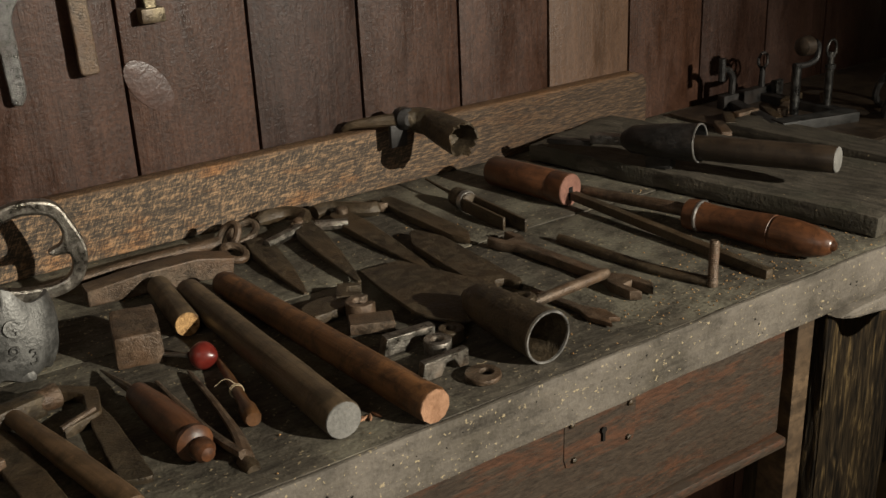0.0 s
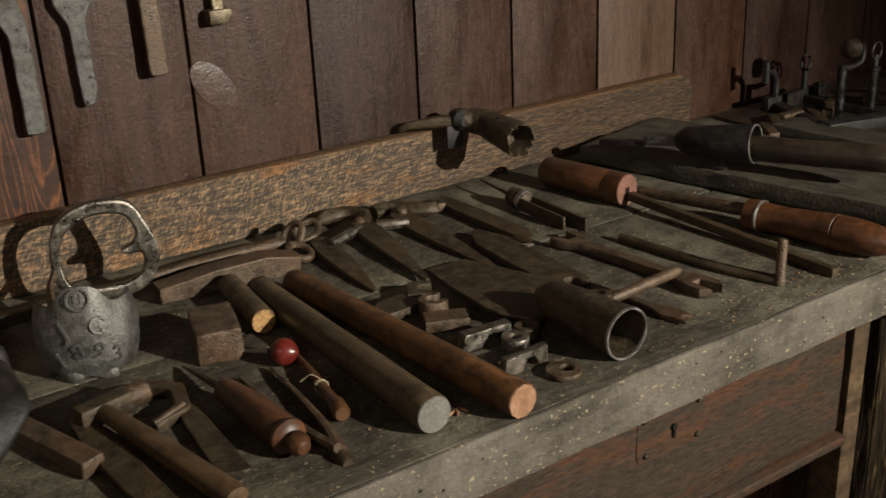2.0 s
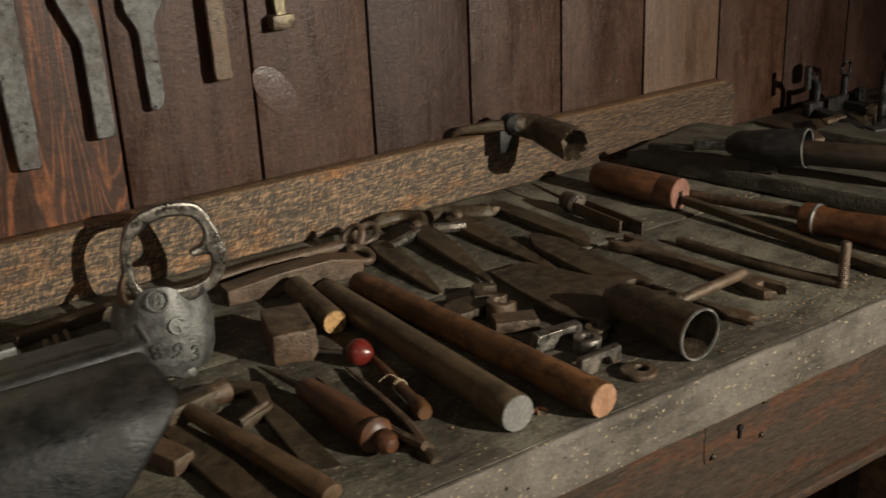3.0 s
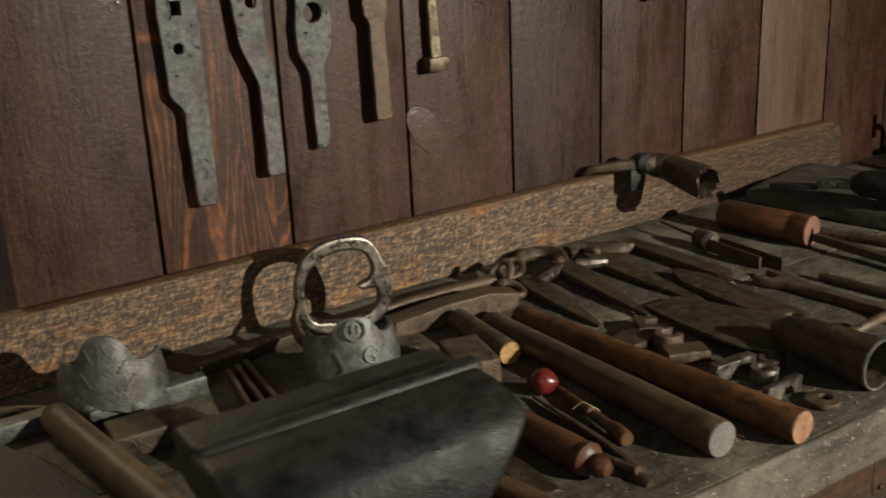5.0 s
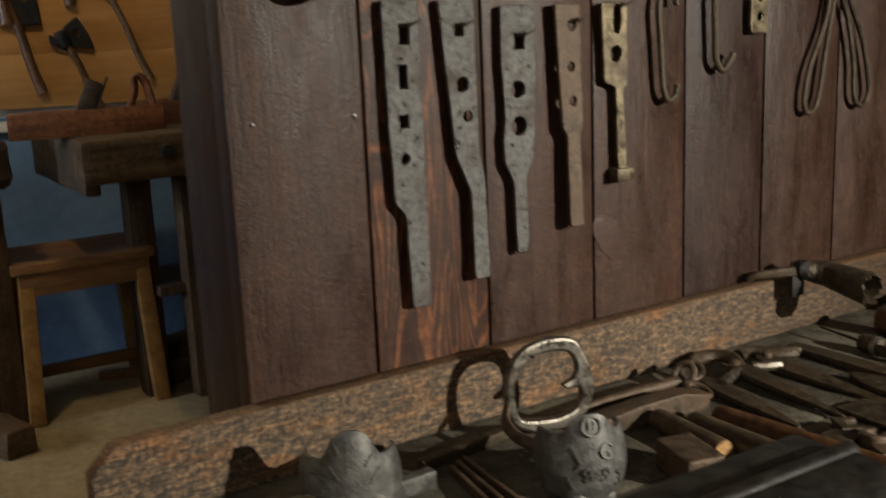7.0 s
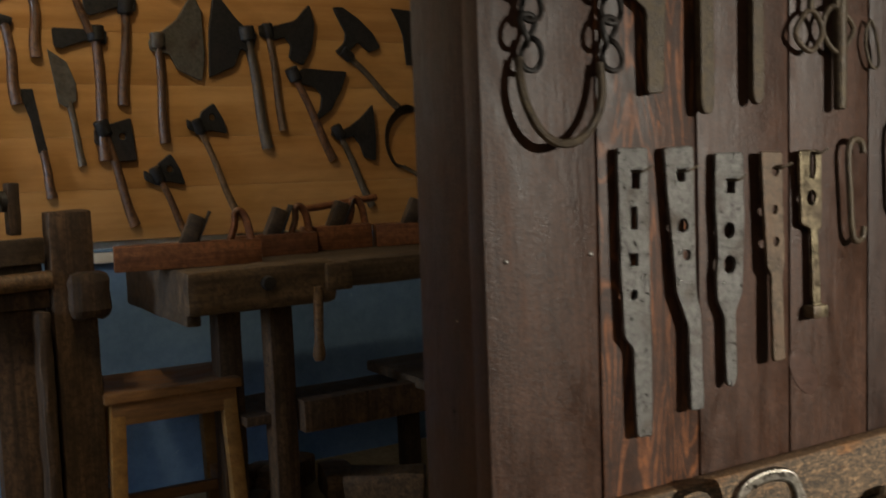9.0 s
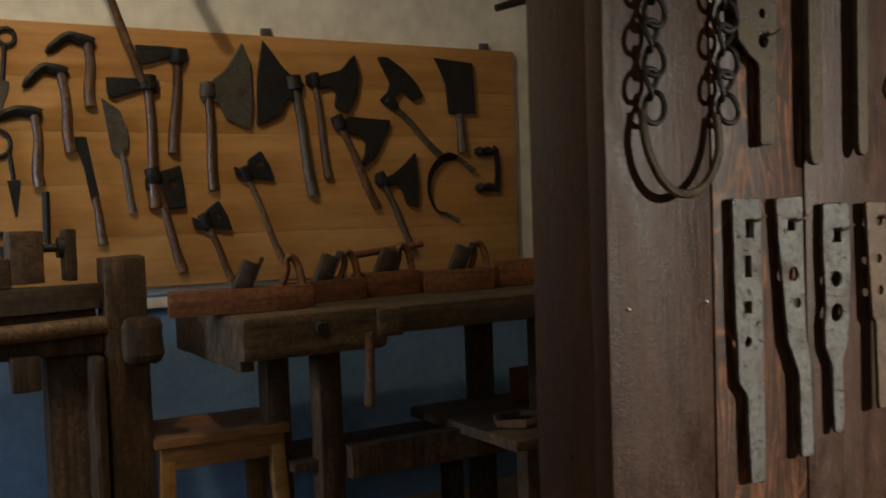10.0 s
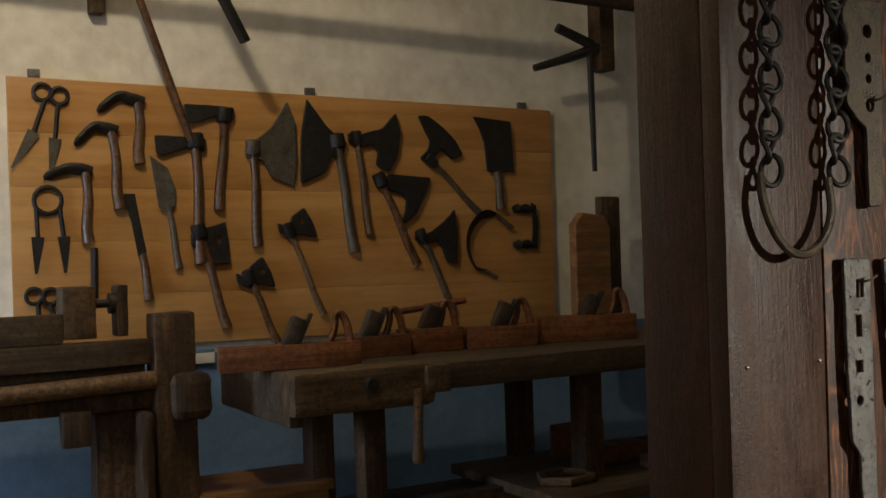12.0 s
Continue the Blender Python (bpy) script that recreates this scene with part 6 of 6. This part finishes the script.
part("edge", box(bmesh.new(), 0.15, 0.36, 3.793, FY - 0.005, 0.8485, 0.858, 0.001), "blue", t)

# low shelf with wooden blocks
t = thing("low_table", "low grey plank table with offcuts", "low table")
part("top", board(1.10, 2.1, 2.84, 3.50, 0.385, 0.42, 0.005, 0.08, 0.002, 3.0), "oldbench", t)
part("leg", board(1.18, 1.24, 2.9, 2.96, 0, 0.384, 0.004, 0.1, 0.002), "oldpost", t)
part("leg", board(1.18, 1.24, 3.38, 3.44, 0, 0.384, 0.004, 0.1, 0.002), "oldpost", t)
simple_plate("hexagonal_frame", plate(circle(0, 0, 0.110, 6, 0.090), (circle(0, 0, 0.085, 6, 0.066),), 0.026, 0.004), "light_handle", "six-sided pale wooden frame lying on the low table", "wooden frame", pose(1.255, 3.03, 0.4225, 0, 0, 8))
for k, (x, y, w, d, h) in enumerate(((1.50, 3.15, 0.20, 0.10, 0.06), (1.58, 2.98, 0.16, 0.08, 0.045), (1.42, 3.32, 0.22, 0.03, 0.12))):
    simple("wood_offcut", board(x, x + w, y, y + d, 0.4215, 0.4215 + h, 0.006, 0.03, 0.003, k), "light_handle" if k == 1 else "plane", "rough wooden offcut on the low table", "wood offcut", group="offcuts")

# stool
st = thing("stool", "worn yellow-brown wooden stool", "stool", pose(0.355, 3.42, 0, 0, 0, -2))
seat = rough(box(bmesh.new(), -0.205, 0.205, -0.15, 0.15, 0.452, 0.482, 0.006, 5), 0.001, 20)
for v in seat.verts:
    if v.co.z > 0.46:
        v.co.z -= 0.016 * max(0, 1 - (v.co.x / 0.19) ** 2) * max(0, 1 - (v.co.y / 0.14) ** 2)
part("seat", seat, "seat", st, "dished brown seat")
part("apron", board(-0.185, 0.185, -0.142, -0.122, 0.385, 0.4515, 0.003, 0.1, 0.001), "seat", st)
part("apron", board(-0.185, 0.185, 0.122, 0.142, 0.385, 0.4515, 0.003, 0.1, 0.001), "seat", st)
for sx in (-1, 1):
    for sy in (-1, 1):
        part("leg", board(-0.022, 0.022, 0, 0.45, -0.022, 0.022, 0.003, 0.1, 0.001), "stool", st).matrix_local = along((sx * 0.185, sy * 0.14, 0.002), (sx * 0.165, sy * 0.118, 0.45))
    part("side_rail", board(-0.012, 0.012, 0, 0.27, -0.02, 0.02, 0.002, 0.1, 0.001), "seat", st).matrix_local = along((sx * 0.178, -0.135, 0.13), (sx * 0.178, 0.135, 0.13))
part("front_rail", board(-0.17, 0.17, -0.012, 0.012, 0.10, 0.135, 0.002, 0.1, 0.001), "seat", st)

# left bench with a standing post and screw block
lb = thing("turning_bench", "heavy dark bench with a standing post and rails", "workbench")
part("post", board(0.030, 0.150, 3.30, 3.40, 0.0, 1.015, 0.010, 0.05, 0.004, 2.0), "oldpost", lb, "split upright post")
part("foot_block", board(-0.02, 0.018, 3.28, 3.38, 0.0, 0.74, 0.012, 0.05, 0.006, 3.0), "oldpost", lb)
part("rear_leg", board(0.06, 0.13, 3.50, 3.58, 0.0, 0.80, 0.006, 0.08, 0.002, 3.5), "oldpost", lb)
part("cross_block", board(0.065, 0.18, 3.24, 3.30, 0.71, 0.845, 0.028, 0.03, 0.006, 4.0), "oldpost", lb)
part("rail", board(-1.2, 0.018, 3.31, 3.35, 0.873, 0.945, 0.004, 0.1, 0.002, 1.0), "oldbench", lb)
part("rail", tube(bmesh.new(), [(-1.2, 3.29, 0.800), (0.03, 3.31, 0.828)], 0.026, 12), "light_handle", lb, "long round rail")
part("bed", board(-1.2, 0.017, 3.36, 3.60, 0.80, 0.895, 0.004, 0.1, 0.002, 2.0), "oldbench", lb)
part("lower_rail", board(-1.2, 0.029, 3.34, 3.36, 0.745, 0.80, 0.004, 0.1, 0.002, 2.0), "oldpost", lb)
part("head_block", board(-0.215, -0.125, 3.31, 3.40, 0.956, 1.10, 0.006, 0.05, 0.003, 5.0), "oldpost", lb, "wooden head block")
part("top_rail", board(-1.2, -0.216, 3.31, 3.35, 0.947, 1.028, 0.004, 0.1, 0.002, 6.0), "oldbench", lb)
part("screw", lathe(bmesh.new(), [(0, 0.012), (0.04, 0.012), (0.042, 0.03), (0.06, 0.03), (0.062, 0.016), (0.07, 0.016)], 14), "axe", lb).matrix_world = along((-0.125, 3.35, 1.05), (-0.02, 3.35, 1.05))
part("tail_block", board(-0.068, -0.035, 3.32, 3.39, 0.956, 1.10, 0.006, 0.05, 0.003, 5.0), "oldpost", lb)
part("hanging_block", board(-0.225, -0.148, 3.30, 3.36, 0.66, 0.759, 0.006, 0.05, 0.003, 5.0), "oldpost", lb)
part("leg", board(-0.12, 0.029, 3.40, 3.48, 0.0, 0.799, 0.006, 0.08, 0.002, 3.9), "oldpost", lb)

# stones and offcuts on the floor
for k, (x, y, s) in enumerate(((0.70, 3.62, 0.09), (0.80, 3.55, 0.11), (0.92, 3.40, 0.10), (0.05, 3.15, 0.09), (1.0, 3.2, 0.13))):
    simple("wood_chunk", rough(box(bmesh.new(), -s, s, -s * 0.5, s * 0.5, 0, s * 0.9, 0.012, 3), 0.012, 14, k), "light_handle", "rough pale wooden chunk on the floor", "wood offcut", pose(x, y, 0.004, 0, 0, 37 * k), "chunks on the floor")
simple("wood_chunk", rough(box(bmesh.new(), -0.055, 0.055, -0.035, 0.035, 0, 0.05, 0.010, 3), 0.008, 16, 8.0), "light_handle", "rough pale wooden chunk on the floor", "wood offcut", pose(0.63, 3.42, 0.004, 0, 0, 35), "chunks on the floor")
simple("loose_batten", board(-0.018, 0.018, -0.16, 0.16, 0, 0.026, 0.003, 0.05, 0.002, 4.0), "seat", "loose orange-brown batten lying on the floor", "batten", pose(0.57, 3.51, 0.003, 0, 0, 62))
